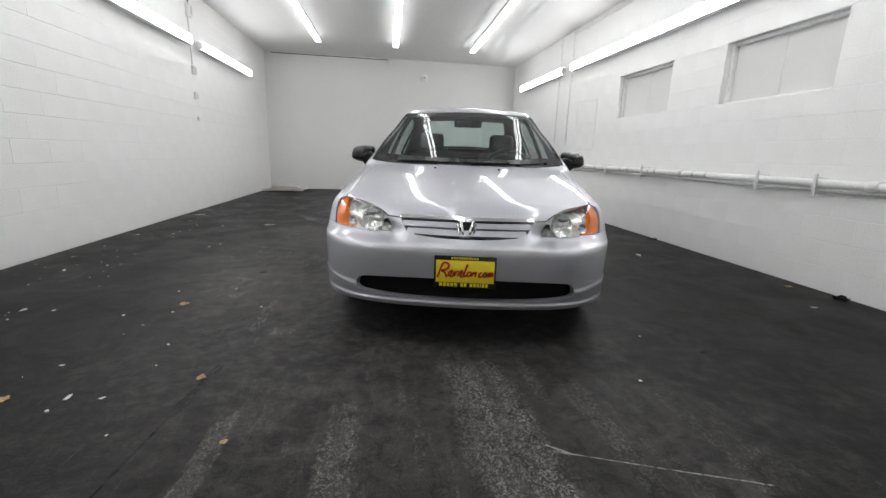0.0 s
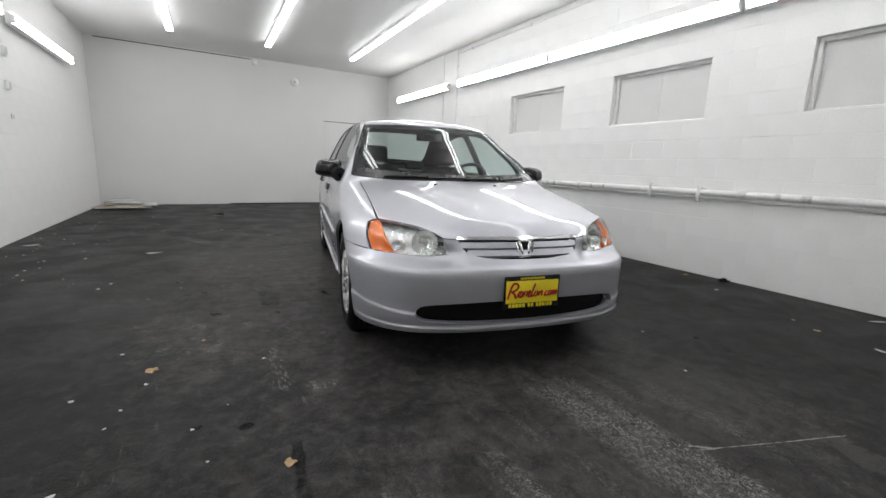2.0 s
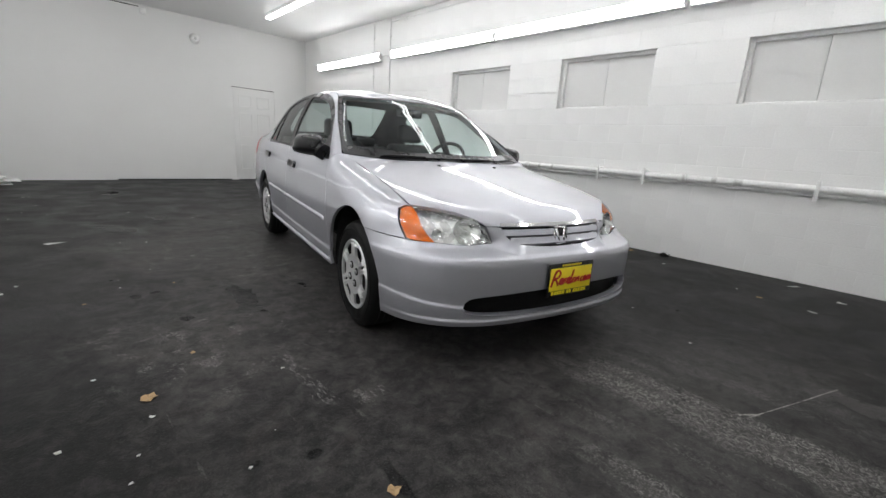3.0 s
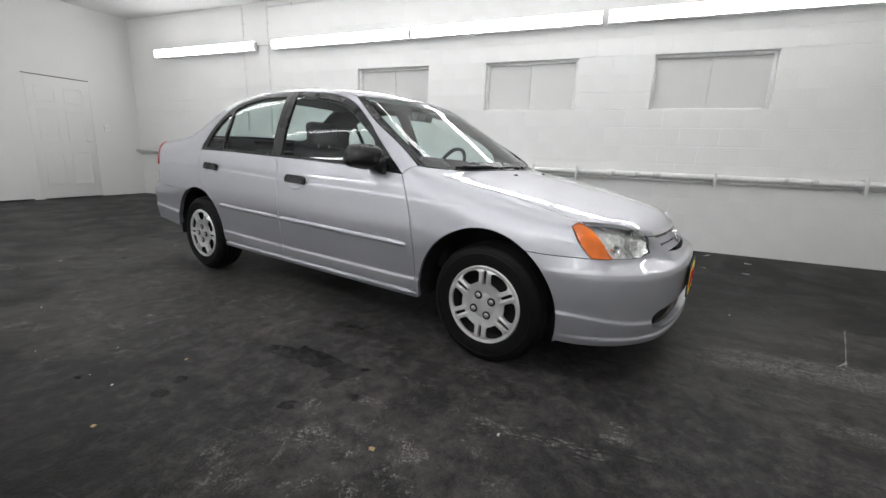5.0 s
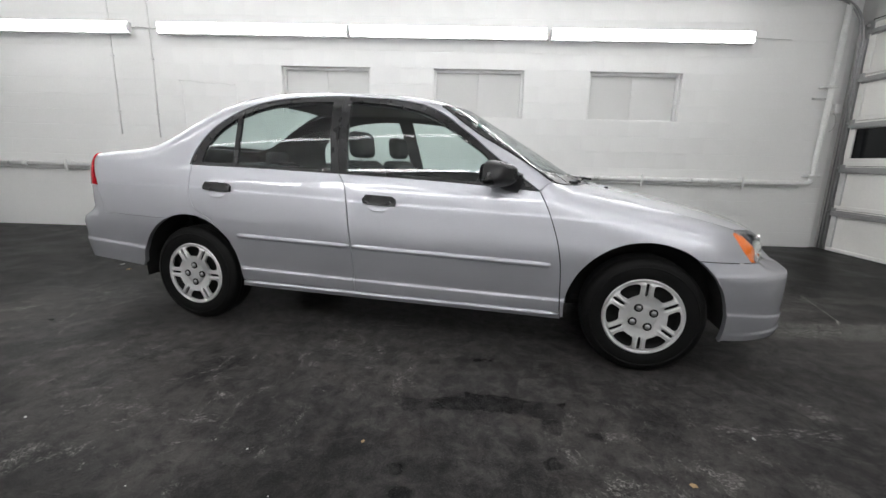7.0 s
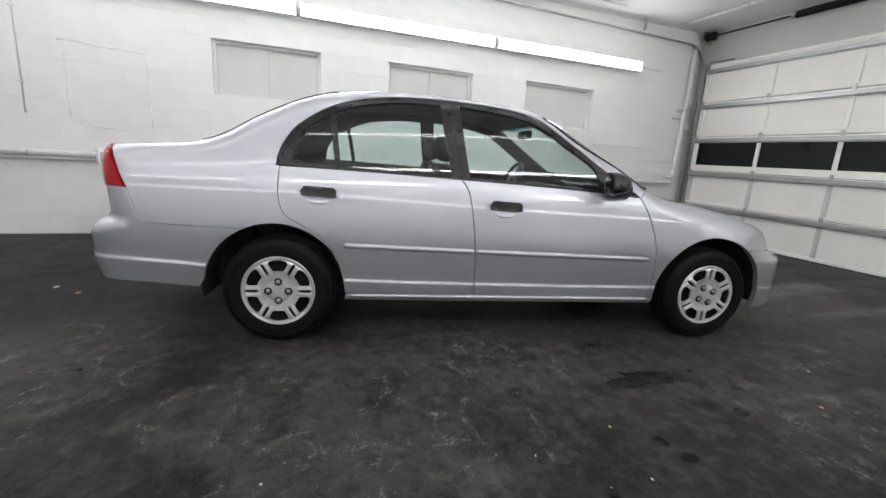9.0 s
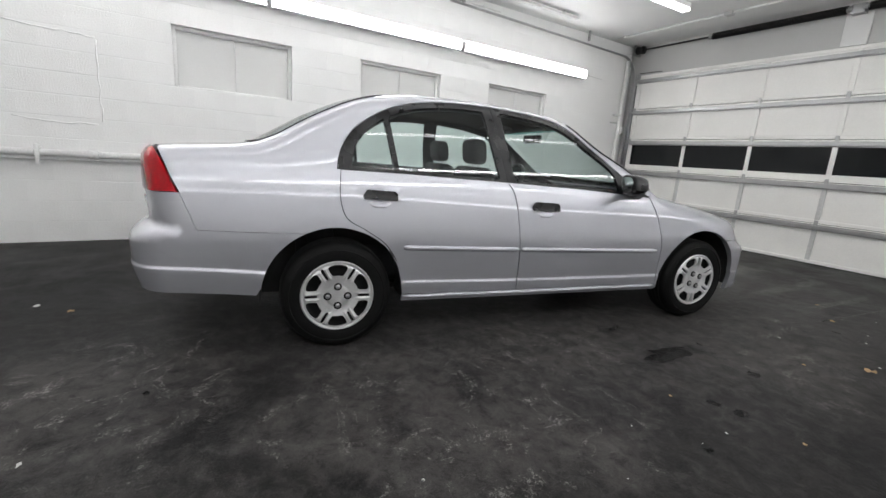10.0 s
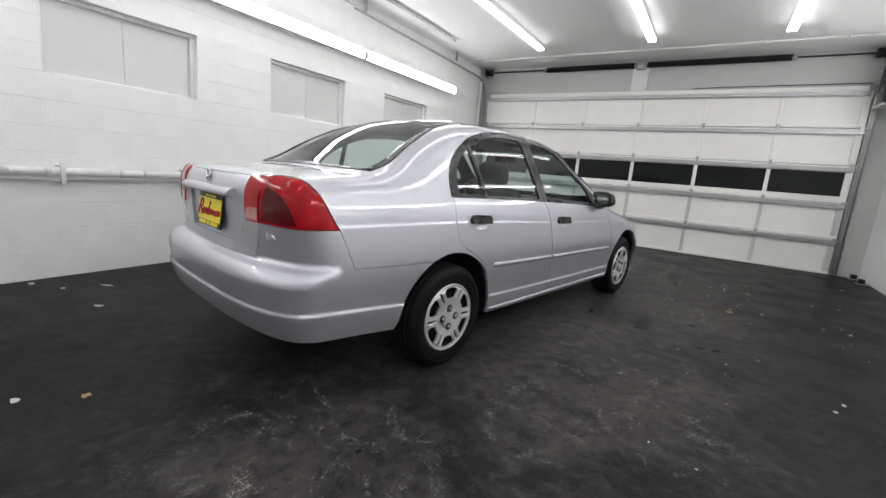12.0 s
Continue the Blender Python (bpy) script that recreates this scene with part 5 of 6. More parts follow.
# wipers, cowl, washer jets
cowl_r = np.vstack([catmull(on_top((.245, 0), (.285, .3), (.355, .5), (.455, .694))), catmull(on_top((.455, .694), (.540, .695)))[1:], catmull(on_top((.540, .695), (.455, .5), (.388, .3), (.350, 0)))[1:]])
part("cowl", skin_mesh("cowl", [skin(chart_top, np.vstack([cowl_r, flip(cowl_r)[1:-1]]), level=.0015, gap=.001, rim=.006)], M_BLACK), M_BLACK, car, "black plastic cowl below the windshield")
for v0, v1, rise in ((.52, -.05, .025), (-.02, -.60, .02)):
    pts = []
    for k in range(11):
        v = v0 + (v1 - v0) * k / 10
        pts.append(on_top((.268 + .42 * v * v + rise * k / 10, v))[0] + np.array((0, 0, .008)))
    w = part("wiper", tube_bm(pts, .006, 8), M_BLACK, car)
    part("wiper_arm", tube_bm([pts[0] + np.array((-.05, 0, .004)), pts[1] + np.array((-.02, 0, .009)), pts[5] + np.array((0, 0, .007))], .007, 8), M_BLACK, w)
for v in (.22, -.22):
    q = on_top((.15, v))[0]
    part("washer_jet", box_bm(q[0] - .012, q[1] - .008, q[2] - .004, q[0] + .012, q[1] + .008, q[2] + .007, .004), M_BLACK, car)


# ---- cabin ----
def soft_box(x0, y0, z0, x1, y1, z1, bevel=.04, lean=0.0):
    bm = box_bm(x0, y0, z0, x1, y1, z1, bevel, 4)
    for v in bm.verts:
        v.co.x += lean * (v.co.z - z0)
    return bm


for s in (1, -1):
    seat = part("front_seat", soft_box(1.04, s * .36 - .25, .30, 1.54, s * .36 + .25, .50, .07), M_CLOTH, car, "charcoal cloth front seat")
    part("backrest", soft_box(1.455, s * .36 - .24, .42, 1.595, s * .36 + .24, 1.02, .06, .27), M_CLOTH, seat)
    part("headrest", soft_box(1.625, s * .36 - .125, 1.035, 1.725, s * .36 + .125, 1.200, .045, .10), M_CLOTH, seat)
    for d in (-.05, .05):
        part("headrest_post", tube_bm([(1.645, s * .36 + d, .97), (1.68, s * .36 + d, 1.08)], .006, 8), M_METAL, seat)
bench = part("rear_seat", soft_box(2.15, -.62, .30, 2.70, .62, .52, .07), M_CLOTH, car, "charcoal cloth rear bench")
part("backrest", soft_box(2.58, -.62, .45, 2.74, .62, .98, .06, .28), M_CLOTH, bench)
for s in (1, -1):
    part("headrest", soft_box(2.74, s * .34 - .12, .975, 2.83, s * .34 + .12, 1.07, .035), M_CLOTH, bench)
part("parcel_shelf", box_bm(2.72, -.60, .945, 3.11, .60, .96, .005), M_TRIM, car)
part("shelf_back", box_bm(3.105, -.54, .955, 3.12, .54, 1.03, .003), M_TRIM, car)
dash = bmesh.new()
prof = [(.36, .80), (.50, .885), (.70, .90), (.86, .87), (.92, .80), (.90, .62), (.80, .45), (.36, .40)]
ends = [[dash.verts.new((u, v, z - .03 * abs(v) ** 2)) for u, z in prof] for v in np.linspace(-.66, .66, 13)]
for a, b in zip(ends, ends[1:]):
    for k in range(len(prof)):
        dash.faces.new((a[k], a[(k + 1) % 8], b[(k + 1) % 8], b[k])).smooth = True
dash.faces.new(ends[0])
dash.faces.new(ends[-1][::-1])
bmesh.ops.recalc_face_normals(dash, faces=dash.faces[:])
part("dashboard", dash, M_TRIM, car, "dark grey dashboard")
sw = part("steering_wheel", tube_bm([(.0, .185 * math.cos(a), .185 * math.sin(a)) for a in np.linspace(0, math.tau, 40)], .015, 10, False), M_BLACK, car)
sw.matrix_basis = Matrix.Translation((1.0, -.36, .88)) @ Matrix.Rotation(math.radians(-25), 4, "Y")
part("hub", soft_box(-.03, -.07, -.05, .02, .07, .06, .02), M_BLACK, sw)
for a in (200, 340, 270):
    part("spoke", tube_bm([(0, .05 * math.cos(math.radians(a)), .05 * math.sin(math.radians(a))), (0, .18 * math.cos(math.radians(a)), .18 * math.sin(math.radians(a)))], .012, 8), M_BLACK, sw)
q = chart_top(np.array([[1.03, 0.]]), -.05)[0]
part("inner_mirror", soft_box(q[0] - .02, -.12, q[2] - .075, q[0] + .015, .12, q[2] - .01, .015), M_BLACK, car)
for s in (1, -1):
    v0, v1 = (.16, .46) if s > 0 else (-.46, -.16)
    visor = loop(*[[on_top(a)[0], on_top(b)[0]] for a, b in (((1.13, v0), (1.13, v1)), ((1.13, v1), (1.29, v1)), ((1.29, v1), (1.29, v0)), ((1.29, v0), (1.13, v0)))])
    part("sun_visor", skin_mesh("sun_visor", [skin(chart_top, visor, level=-.045, gap=0, rim=.012)], M_LINER), M_LINER, car)


# ---- garage door ----
def garage_door():
    d = thing("garage_door", (0, YG, 0), "closed off-white sectional garage door with a row of dark panes", "garage door")
    x0, x1, n, hh = GX0 - .03, GX1 + .03, 5, .545
    stiles = [x0 + .04, -1.71, -.705, .305, 1.29, 2.285, x1 - .04]
    tops = [.545, 1.09, 1.64, 2.18, 2.775]
    braces = [.495, 1.04, 1.578, 2.115, 2.66]
    for k in range(n):
        z0 = tops[k - 1] if k else 0
        hh = tops[k] - z0
        glazed = k == 2
        bm = bmesh.new()
        if glazed:
            add_box(bm, x0, .012, z0 + .004, x1, .05, z0 + .10, bevel=.003, seg=1)
            add_box(bm, x0, .012, z0 + hh - .05, x1, .05, z0 + hh - .002, bevel=.003, seg=1)
        else:
            add_box(bm, x0, .012, z0 + .004, x1, .036, z0 + hh - .002, bevel=.003, seg=1)
        sec = part("section", bm, M_DOOR, d)
        for z in (z0 + .006, z0 + hh - .052):
            part("edge_rail", box_bm(x0, .036, z, x1, .052, z + .046, .004, 1), M_DOOR, sec)
        for i, x in enumerate(stiles):
            w = .028 if 0 < i < 6 else .042
            part("stile", box_bm(x - w, .034, z0 + (.052 if not glazed else .10), x + w, .056, z0 + hh - .05, .004, 1), M_STILE if k < 2 else M_DOOR, sec)
            if k < n - 1 and 0 < i < 6:
                part("hinge", box_bm(x - .022, .054, z0 + hh - .045, x + .022, .064, z0 + hh + .045, .003, 1), M_METAL, sec)
        if glazed:
            for a, b in zip(stiles, stiles[1:]):
                part("pane", box_bm(a + .03, .018, z0 + .09, b - .03, .026, z0 + hh - .04), M_PANE, sec)
        # pressed bracing channel
        z = braces[k]
        st = bmesh.new()
        add_box(st, x0 + .02, .052, z - .038, x1 - .02, .058, z + .038, bevel=.002, seg=1)
        add_box(st, x0 + .02, .058, z - .022, x1 - .02, .096, z - .018, bevel=.001, seg=1)
        add_box(st, x0 + .02, .058, z + .018, x1 - .02, .096, z + .022, bevel=.001, seg=1)
        add_box(st, x0 + .02, .092, z - .022, x1 - .02, .097, z + .022, bevel=.001, seg=1)
        part("strut", st, M_METAL, d)
    part("bottom_seal", box_bm(x0, .01, .001, x1, .05, .02, .006), M_RUBBER, d)
    # rollers at the sides
    for x, s in ((x0, -1), (x1, 1)):
        for k in range(1, n + 1):
            z = tops[k - 1] - .03
            part("roller", tube_bm([(x + s * .005, .075, z), (x + s * .06, .075, z)], .018, 12), M_METAL, d)
            part("roller_bracket", box_bm(x - .05, .052, z - .05, x + .05, .066, z + .05, .003, 1), M_METAL, d)
    return d


garage_door()


def door_track(x, s):
    t = thing("door_track", (x, YG, 0), "galvanised garage door track on the side wall", "door track", "garage door tracks")
    path = [(0, .085, .02), (0, .085, 2.55)] + [(0, .085 + .38 * (1 - math.cos(a)), 2.55 + .50 * math.sin(a)) for a in np.linspace(.15, math.pi / 2, 8)] + [(0, 4.1, 3.12)]
    for off in (-.022, .022):
        part("rail", tube_bm([(off, y, z) for _, y, z in path], .009, 8), M_METAL, t)
    web = bmesh.new()
    a = [(web.verts.new((-.022, y - .02, z)), web.verts.new((.022, y - .02, z))) for _, y, z in path]
    for p, q in zip(a, a[1:]):
        web.faces.new((p[0], p[1], q[1], q[0]))
    part("web", web, M_METAL, t)
    part("angle_iron", box_bm(-.045 if s > 0 else .018, -.01 + .0, .02, -.018 if s > 0 else .045, .075, 2.6, .002, 1), M_METAL, t)
    for y in (1.4, 3.9):
        part("hanger", box_bm(-.016, y - .016, 3.12, .016, y + .016, ZC - .001, .002, 1), M_METAL, t)
    return t


door_track(GX1 + .09, 1)
door_track(GX0 - .09, -1)


def torsion_shaft():
    y, z = YG + .12, 3.19
    t = thing("torsion_shaft", (0, y, z), "black torsion springs on a shaft above the garage door", "door spring")
    part("shaft", tube_bm([(GX0 - .05, 0, 0), (GX1 + .05, 0, 0)], .013, 10), M_SPRING, t)
    for a, b in ((.50, 2.10), (-1.70, .30)):
        turns = int((b - a) / .0135)
        pts = [(a + (b - a) * k / (turns * 8), .042 * math.cos(k * math.tau / 8), .042 * math.sin(k * math.tau / 8)) for k in range(turns * 8 + 1)]
        part("spring", tube_bm(pts, .0085, 5), M_SPRING, t)
        for x in (a - .02, b + .02):
            part("cone", lathe_x(x, .03, .042), M_METAL, t)
    for x in (GX0 - .02, GX1 + .02):
        part("drum", lathe_x(x, .07, .07), M_SPRING, t)
    part("centre_bracket", box_bm(.33, -.115, -.06, .47, .02, .05, .004), M_METAL, t)
    part("backing_board", box_bm(.27, -.119, -.41, .53, -.09, .14, .004), M_WALL, t)
    for x in (GX0 - .1, GX1 + .1):
        part("end_plate", box_bm(x - .006, -.118, -.09, x + .006, .08, .09, .002), M_METAL, t)
    return t


def lathe_x(x, w, r):
    bm = lathe_bm([(0, -w), (r * .9, -w), (r, -w * .7), (r * .8, 0), (r, w * .7), (r * .9, w), (0, w)], 20, "z")
    bmesh.ops.rotate(bm, matrix=Matrix.Rotation(math.pi / 2, 3, "Y"), verts=bm.verts)
    bmesh.ops.translate(bm, vec=(x, 0, 0), verts=bm.verts)
    return bm


torsion_shaft()

# header cable, and a dark opener box beside the door
cable = thing("lift_cable", (0, YG + .02, 2.80), "thin black cable along the top of the garage door", "cable")
part("strand", tube_bm([(GX0, .05, 0), (-.9, .05, -.004), (-.45, .05, -.018)], .006, 6), M_SPRING, cable)
part("strand", tube_bm([(GX1, .05, 0), (3.0, .05, -.004), (2.9, .05, -.01)], .006, 6), M_SPRING, cable)
opener = thing("door_opener", (-2.80, -.55, 2.72), "dark grey garage door opener box on the wall", "door opener")
part("case", box_bm(-.10, -.17, -.28, .10, .17, .26, .02), M_BLACK, opener)
part("lip", box_bm(-.10, -.19, -.31, .12, .19, -.28, .006), M_BOX, opener)
for y, z in ((-.86, .02), (-.45, .02)):
    sensor = thing("door_sensor", (left_x(y) + .09, y, 0), "small dark door sensor on a bracket by the floor", "door sensor")
    part("foot", box_bm(-.09, -.05, 0, .06, .05, .012, .003), M_METAL, sensor)
    part("eye", box_bm(-.03, -.035, .012, .04, .035, .075, .008), M_BLACK, sensor)


# ---- pipes and conduits ----
def bend(a, corner, b, r=.07, n=7):
    """Path from a to b round a corner."""
    a, c, b = Vector(a), Vector(corner), Vector(b)
    p, q = c + (a - c).normalized() * r, c + (b - c).normalized() * r
    return [a] + [(p * (1 - s) ** 2 + c * 2 * s * (1 - s) + q * s * s) for s in np.linspace(0, 1, n)] + [b]


pipe = thing("wall_pipe", (XR, 0, .86), "white painted pipe clamped along the block wall", "pipe")
part("pipe_run", tube_bm(bend((-.075, YB - .02, 0), (-.075, -.68, 0), (-.075, -.73, 2.25), .09), .033, 16), M_PIPE, pipe)
part("lower_pipe", tube_bm([(-.045, YB - .02, -.055), (-.045, -.55, -.055)], .014, 10), M_PIPE, pipe)
for y in (.21, 1.51, 3.0, 3.54, 5.32, 6.25, 7.4, 9.3):
    cl = bmesh.new()
    add_box(cl, -.118, y - .016, -.10, -.104, y + .016, .075, bevel=.003)
    add_box(cl, -.118, y - .016, .04, .001, y + .016, .05, bevel=.002)
    add_box(cl, -.118, y - .016, -.085, .001, y + .016, -.075, bevel=.002)
    part("clamp", cl, M_PIPE, pipe)
for y in (2.6, 4.6, 7.0, 9.9):
    part("coupling", tube_bm([(-.075, y - .04, 0), (-.075, y + .04, 0)], .041, 16), M_PIPE, pipe)
rng = random.Random(5)
for k in range(26):
    y = rng.uniform(5.5, 10.8) if k < 16 else rng.uniform(.6, 5.4)
    part("bare_patch", tube_bm([(-.075, y - rng.uniform(.008, .03), 0), (-.075, y + rng.uniform(.008, .03), 0)], .0333, 14), M_BOX, pipe)
for z in (1.1, .0):
    part("vertical_clamp", box_bm(-.115, -.76, z - .016 + .1, 0, -.60, z + .016 + .1, .004), M_PIPE, pipe)
for y, z0, z1 in ((8.0, 1.25, ZC - .01), (8.53, 1.28, ZC - .01)):
    c = thing("conduit", (XR, y, z0), "thin white painted conduit on the block wall", "conduit", "wall conduits")
    part("pipe_run", tube_bm([(-.010, 0, 0), (-.010, 0, z1 - z0)], .008, 10), M_PIPE, c)
    for z in np.arange(.3, z1 - z0, .7):
        part("strap", box_bm(-.03, -.022, z - .008, 0, .022, z + .008, .002), M_PIPE, c)
c = thing("conduit", (XR, 0, 3.19), "thin white painted conduit below the ceiling", "conduit", "wall conduits")
part("pipe_run", tube_bm([(-.012, 8.0, 0), (-.012, 2.2, 0)], .008, 10), M_PIPE, c)
for y in (2.5, 4.2, 5.9, 7.5):
    part("strap", box_bm(-.032, y - .008, -.022, 0, y + .008, .022, .002), M_PIPE, c)
c = thing("lamp_cord", (XR, 8.2, 2.6), "thin cord between two wall lamps", "cord")
part("cord", tube_bm([(-.05, .06, .0), (-.03, -.05, .03), (-.02, -.2, .02), (-.05, -.36, .0)], .006, 8), M_BOX, c)
c = thing("lamp_cord", (XR, .2, 2.62), "thin cord between two wall lamps", "cord")
part("cord", tube_bm([(-.05, .16, 0), (-.02, .02, .0), (-.012, -.35, -.01)], .005, 8), M_BOX, c)
c = thing("conduit", (0, -.24, ZC), "white painted conduit across the ceiling", "conduit", "ceiling conduits")
part("pipe_run", tube_bm([(-2.6, 0, -.016), (3.35, 0, -.016)], .015, 10), M_PIPE, c)
for x in np.arange(-2.2, 3.3, .9):
    part("strap", box_bm(x - .01, -.028, -.034, x + .01, .028, 0, .002), M_PIPE, c)
part("junction_box", box_bm(1.52, -.05, -.05, 1.62, .05, 0, .006), M_BOX, c)

# small boxes
for x, y, z, sx, sy, sz, lab in ((left_x(7.46), 7.46, 2.12, .05, .035, .06, "small grey electrical box on the block wall"), (left_x(7.46), 7.46, 1.75, .04, .03, .05, "small grey electrical box on the block wall"),
                                 (left_x(7.5), 7.50, 1.41, .02, .02, .03, "small grey plate on the block wall"), (left_x(7.5), 7.45, 2.95, .06, .05, .09, "small grey electrical box on the block wall")):
    b = thing("wall_box", (x, y, z), lab, "electrical box", "boxes on the left wall")
    part("case", box_bm(0, -sy, -sz, sx, sy, sz, .006), M_PIPE, b)
    part("cover", box_bm(sx, -sy * .7, -sz * .7, sx + .004, sy * .7, sz * .7, .001), M_BOX, b)
c = thing("conduit", (left_x(7.45), 7.45, 1.3), "thin white conduit on the block wall", "conduit", "wall conduits")
part("pipe_run", tube_bm([(.012, 0, .9), (.012, 0, 1.97)], .010, 10), M_PIPE, c)
part("pipe_run", tube_bm(bend((.03, 0, 1.72), (.03, -.02, 1.90), (.03, -2.2, 1.93), .06), .008, 8), M_SPRING, c)
b = thing("switch_box", (XR, -.72, 1.80), "small white switch box with a cable loop", "switch box")
part("case", box_bm(-.06, -.17, -.05, 0, -.09, .06, .008), M_PIPE, b)
part("cable_loop", tube_bm([(-.02, -.10 - .10 * math.sin(a) * .6, -.05 - .14 * (1 - math.cos(a)) / 2 * 1.6) for a in np.linspace(0, math.pi, 12)], .005, 8), M_BOX, b)
b = thing("pipe_bracket", (XR, -.6, 1.92), "small steel bracket behind a wall pipe", "bracket")
part("plate", box_bm(-.03, -.14, -.012, 0, .06, .012, .003), M_BOX, b)

# ceiling track near the right wall: a short steel channel with hangers
ch = thing("steel_channel", (3.05, 2.2, ZC), "pale steel channel fixed under the ceiling", "steel channel")
part("beam", box_bm(-.03, -1.1, -.065, .03, .9, -.03, .004), M_STILE, ch)
for y in (-.8, .0, .75):
    part("hanger", box_bm(-.012, y - .02, -.035, .012, y + .02, 0, .002), M_METAL, ch)

# ---- end wall: door, detector lamp, switch ----
door = thing("door_1", (2.26, YB, 0), "closed panelled door painted white like its wall", "door", kind="structure")
w, h = .455, 2.03
leaf = part("door_leaf", box_bm(-w, -.008, .012, w, -.002, h, .002), M_WALL, door)
# the shade in the gaps round the leaf, laid on as dark and grey strips
part("door_gap", box_bm(-w - .02, -.006, h + .003, w + .01, -.001, h + .016, .001, 1), M_SPRING, door, "thin dark gap over the door")
part("door_gap", box_bm(w + .004, -.005, .01, w + .011, -.001, h - .15, .001, 1), M_STILE, door, "thin grey gap beside the door")
part("threshold", box_bm(-w + .05, -.02, 0, w, -.009, .016, .003), M_SPRING, door, "dark threshold strip")
for z0, z1 in ((.24, .80), (.96, 1.50), (1.62, 1.88)):
    for x in (-.20, .20):
        bm = bmesh.new()
        for x0, x1, a, b in ((-.145, .145, z0, z0 + .022), (-.145, .145, z1 - .022, z1), (-.145, -.123, z0 + .022, z1 - .022), (.123, .145, z0 + .022, z1 - .022)):
            add_box(bm, x + x0, -.013, a, x + x1, -.006, b, bevel=.003, seg=1)
        part("panel_moulding", bm, M_WALL, door)
handle = part("door_handle", box_bm(w - .085, -.014, .965, w - .045, -.006, 1.03, .004), M_PIPE, door, "white painted lever handle")
part("lever", box_bm(w - .15, -.055, .988, w - .055, -.040, 1.006, .005), M_STILE, handle)
part("neck", box_bm(w - .072, -.044, .990, w - .056, -.010, 1.004, .004), M_STILE, handle)
part("deadbolt", box_bm(w - .09, -.026, 1.105, w - .045, -.006, 1.14, .008), M_PIPE, door, "white painted deadbolt")
sw_box = thing("light_switch", (2.93, YB, 1.25), "small white light switch on the end wall", "light switch")
part("plate", box_bm(-.04, -.02, -.065, .04, 0, .065, .004), M_PIPE, sw_box)
part("toggle", box_bm(-.008, -.032, -.015, .008, -.02, .015, .002), M_BOX, sw_box)
det = thing("wall_floodlight", (1.12, YB, 2.87), "small white round fitting with a dark centre on the end wall", "wall fitting")
rose = part("rose", lathe_bm([(0, -.05), (.05, -.048), (.085, -.03), (.10, 0)], 28), M_PIPE, det)
part("knob", lathe_bm([(0, -.085), (.02, -.082), (.028, -.06), (.02, -.045)], 20), M_BOX, det)
det = thing("wall_sensor", (.26, YB, 3.17), "small white sensor at the top of the end wall", "sensor")
part("case", box_bm(-.05, -.06, -.05, .05, 0, .05, .012), M_PIPE, det)
# black strips stand in for the shade of open gaps along the wall
crack = thing("gap_strips", (0, YB, 0), "dark strips in place of the gaps along the end wall's top and foot", "cover strip")
part("strip", box_bm(-2.6, -.012, 3.235, .2, 0, 3.25, .002), M_SPRING, crack)
part("strip", box_bm(-.4, -.010, .0, 1.7, 0, .022, .002), M_SPRING, crack)

# patched opening on the block wall: a low ridge of plaster round a filled door
patch = thing("wall_patch", (XR, 7.27, 1.55), "low ridge of filler round a patched opening", "wall patch")
prng = random.Random(9)
for pts in ([(-.36, -.37), (-.36, .38)], [(.36, -.30), (.37, .42)], [(-.36, .40), (.0, .42), (.40, .44)], [(-.32, -.39), (.0, -.40), (.30, -.37)]):
    path = catmull([(p[0], p[1]) for p in pts], .06)
    part("ridge", tube_bm([(.001, y + prng.uniform(-.008, .008), z + prng.uniform(-.008, .008)) for y, z in path], [prng.uniform(.004, .009) for _ in path], 8), M_PIPE, patch)


# ---- litter on the floor ----
def scrap(name, x, y, size, material, label, category, seed, curl=.25, long=1.0):
    """A torn, slightly curled piece with thickness."""
    r = random.Random(seed)
    bm = bmesh.new()
    n = 6 if material == M_PAPER else 11
    turn = r.uniform(0, math.tau)
    torn = [r.uniform(.35, 1.25) for _ in range(n)] if material == M_PAPER else [r.uniform(.7, 1.2) for _ in range(n)]
    rim = [(size * g * math.cos(k * math.tau / n) * long, size * g * math.sin(k * math.tau / n)) for k, g in enumerate(torn)]
    for lift in (.0, -.0015):
        c = bm.verts.new((0, 0, .004 + size * .06 + lift))
        ring = [bm.verts.new((a, b, .004 + curl * size * abs(math.sin(k * 2.1 + seed)) + lift)) for k, (a, b) in enumerate(rim)]
        for k in range(n):
            f = (c, ring[k], ring[(k + 1) % n])
            bm.faces.new(f if lift == 0 else f[::-1])
        if lift == 0:
            first = ring
    for k in range(n):
        bm.faces.new((first[k], ring[k], ring[(k + 1) % n], first[(k + 1) % n]))
    low = min(v.co.z for v in bm.verts)
    bmesh.ops.translate(bm, vec=(0, 0, -low + .0005), verts=bm.verts)
    bmesh.ops.rotate(bm, matrix=Matrix.Rotation(turn, 3, "Z"), verts=bm.verts)
    me = bpy.data.meshes.new(name)
    bm.to_mesh(me)
    bm.free()
    me.materials.append(material)
    ob = new(name, me)
    ob.location = (x, y, 0)
    return tagged(ob, label, category, "litter on the floor")


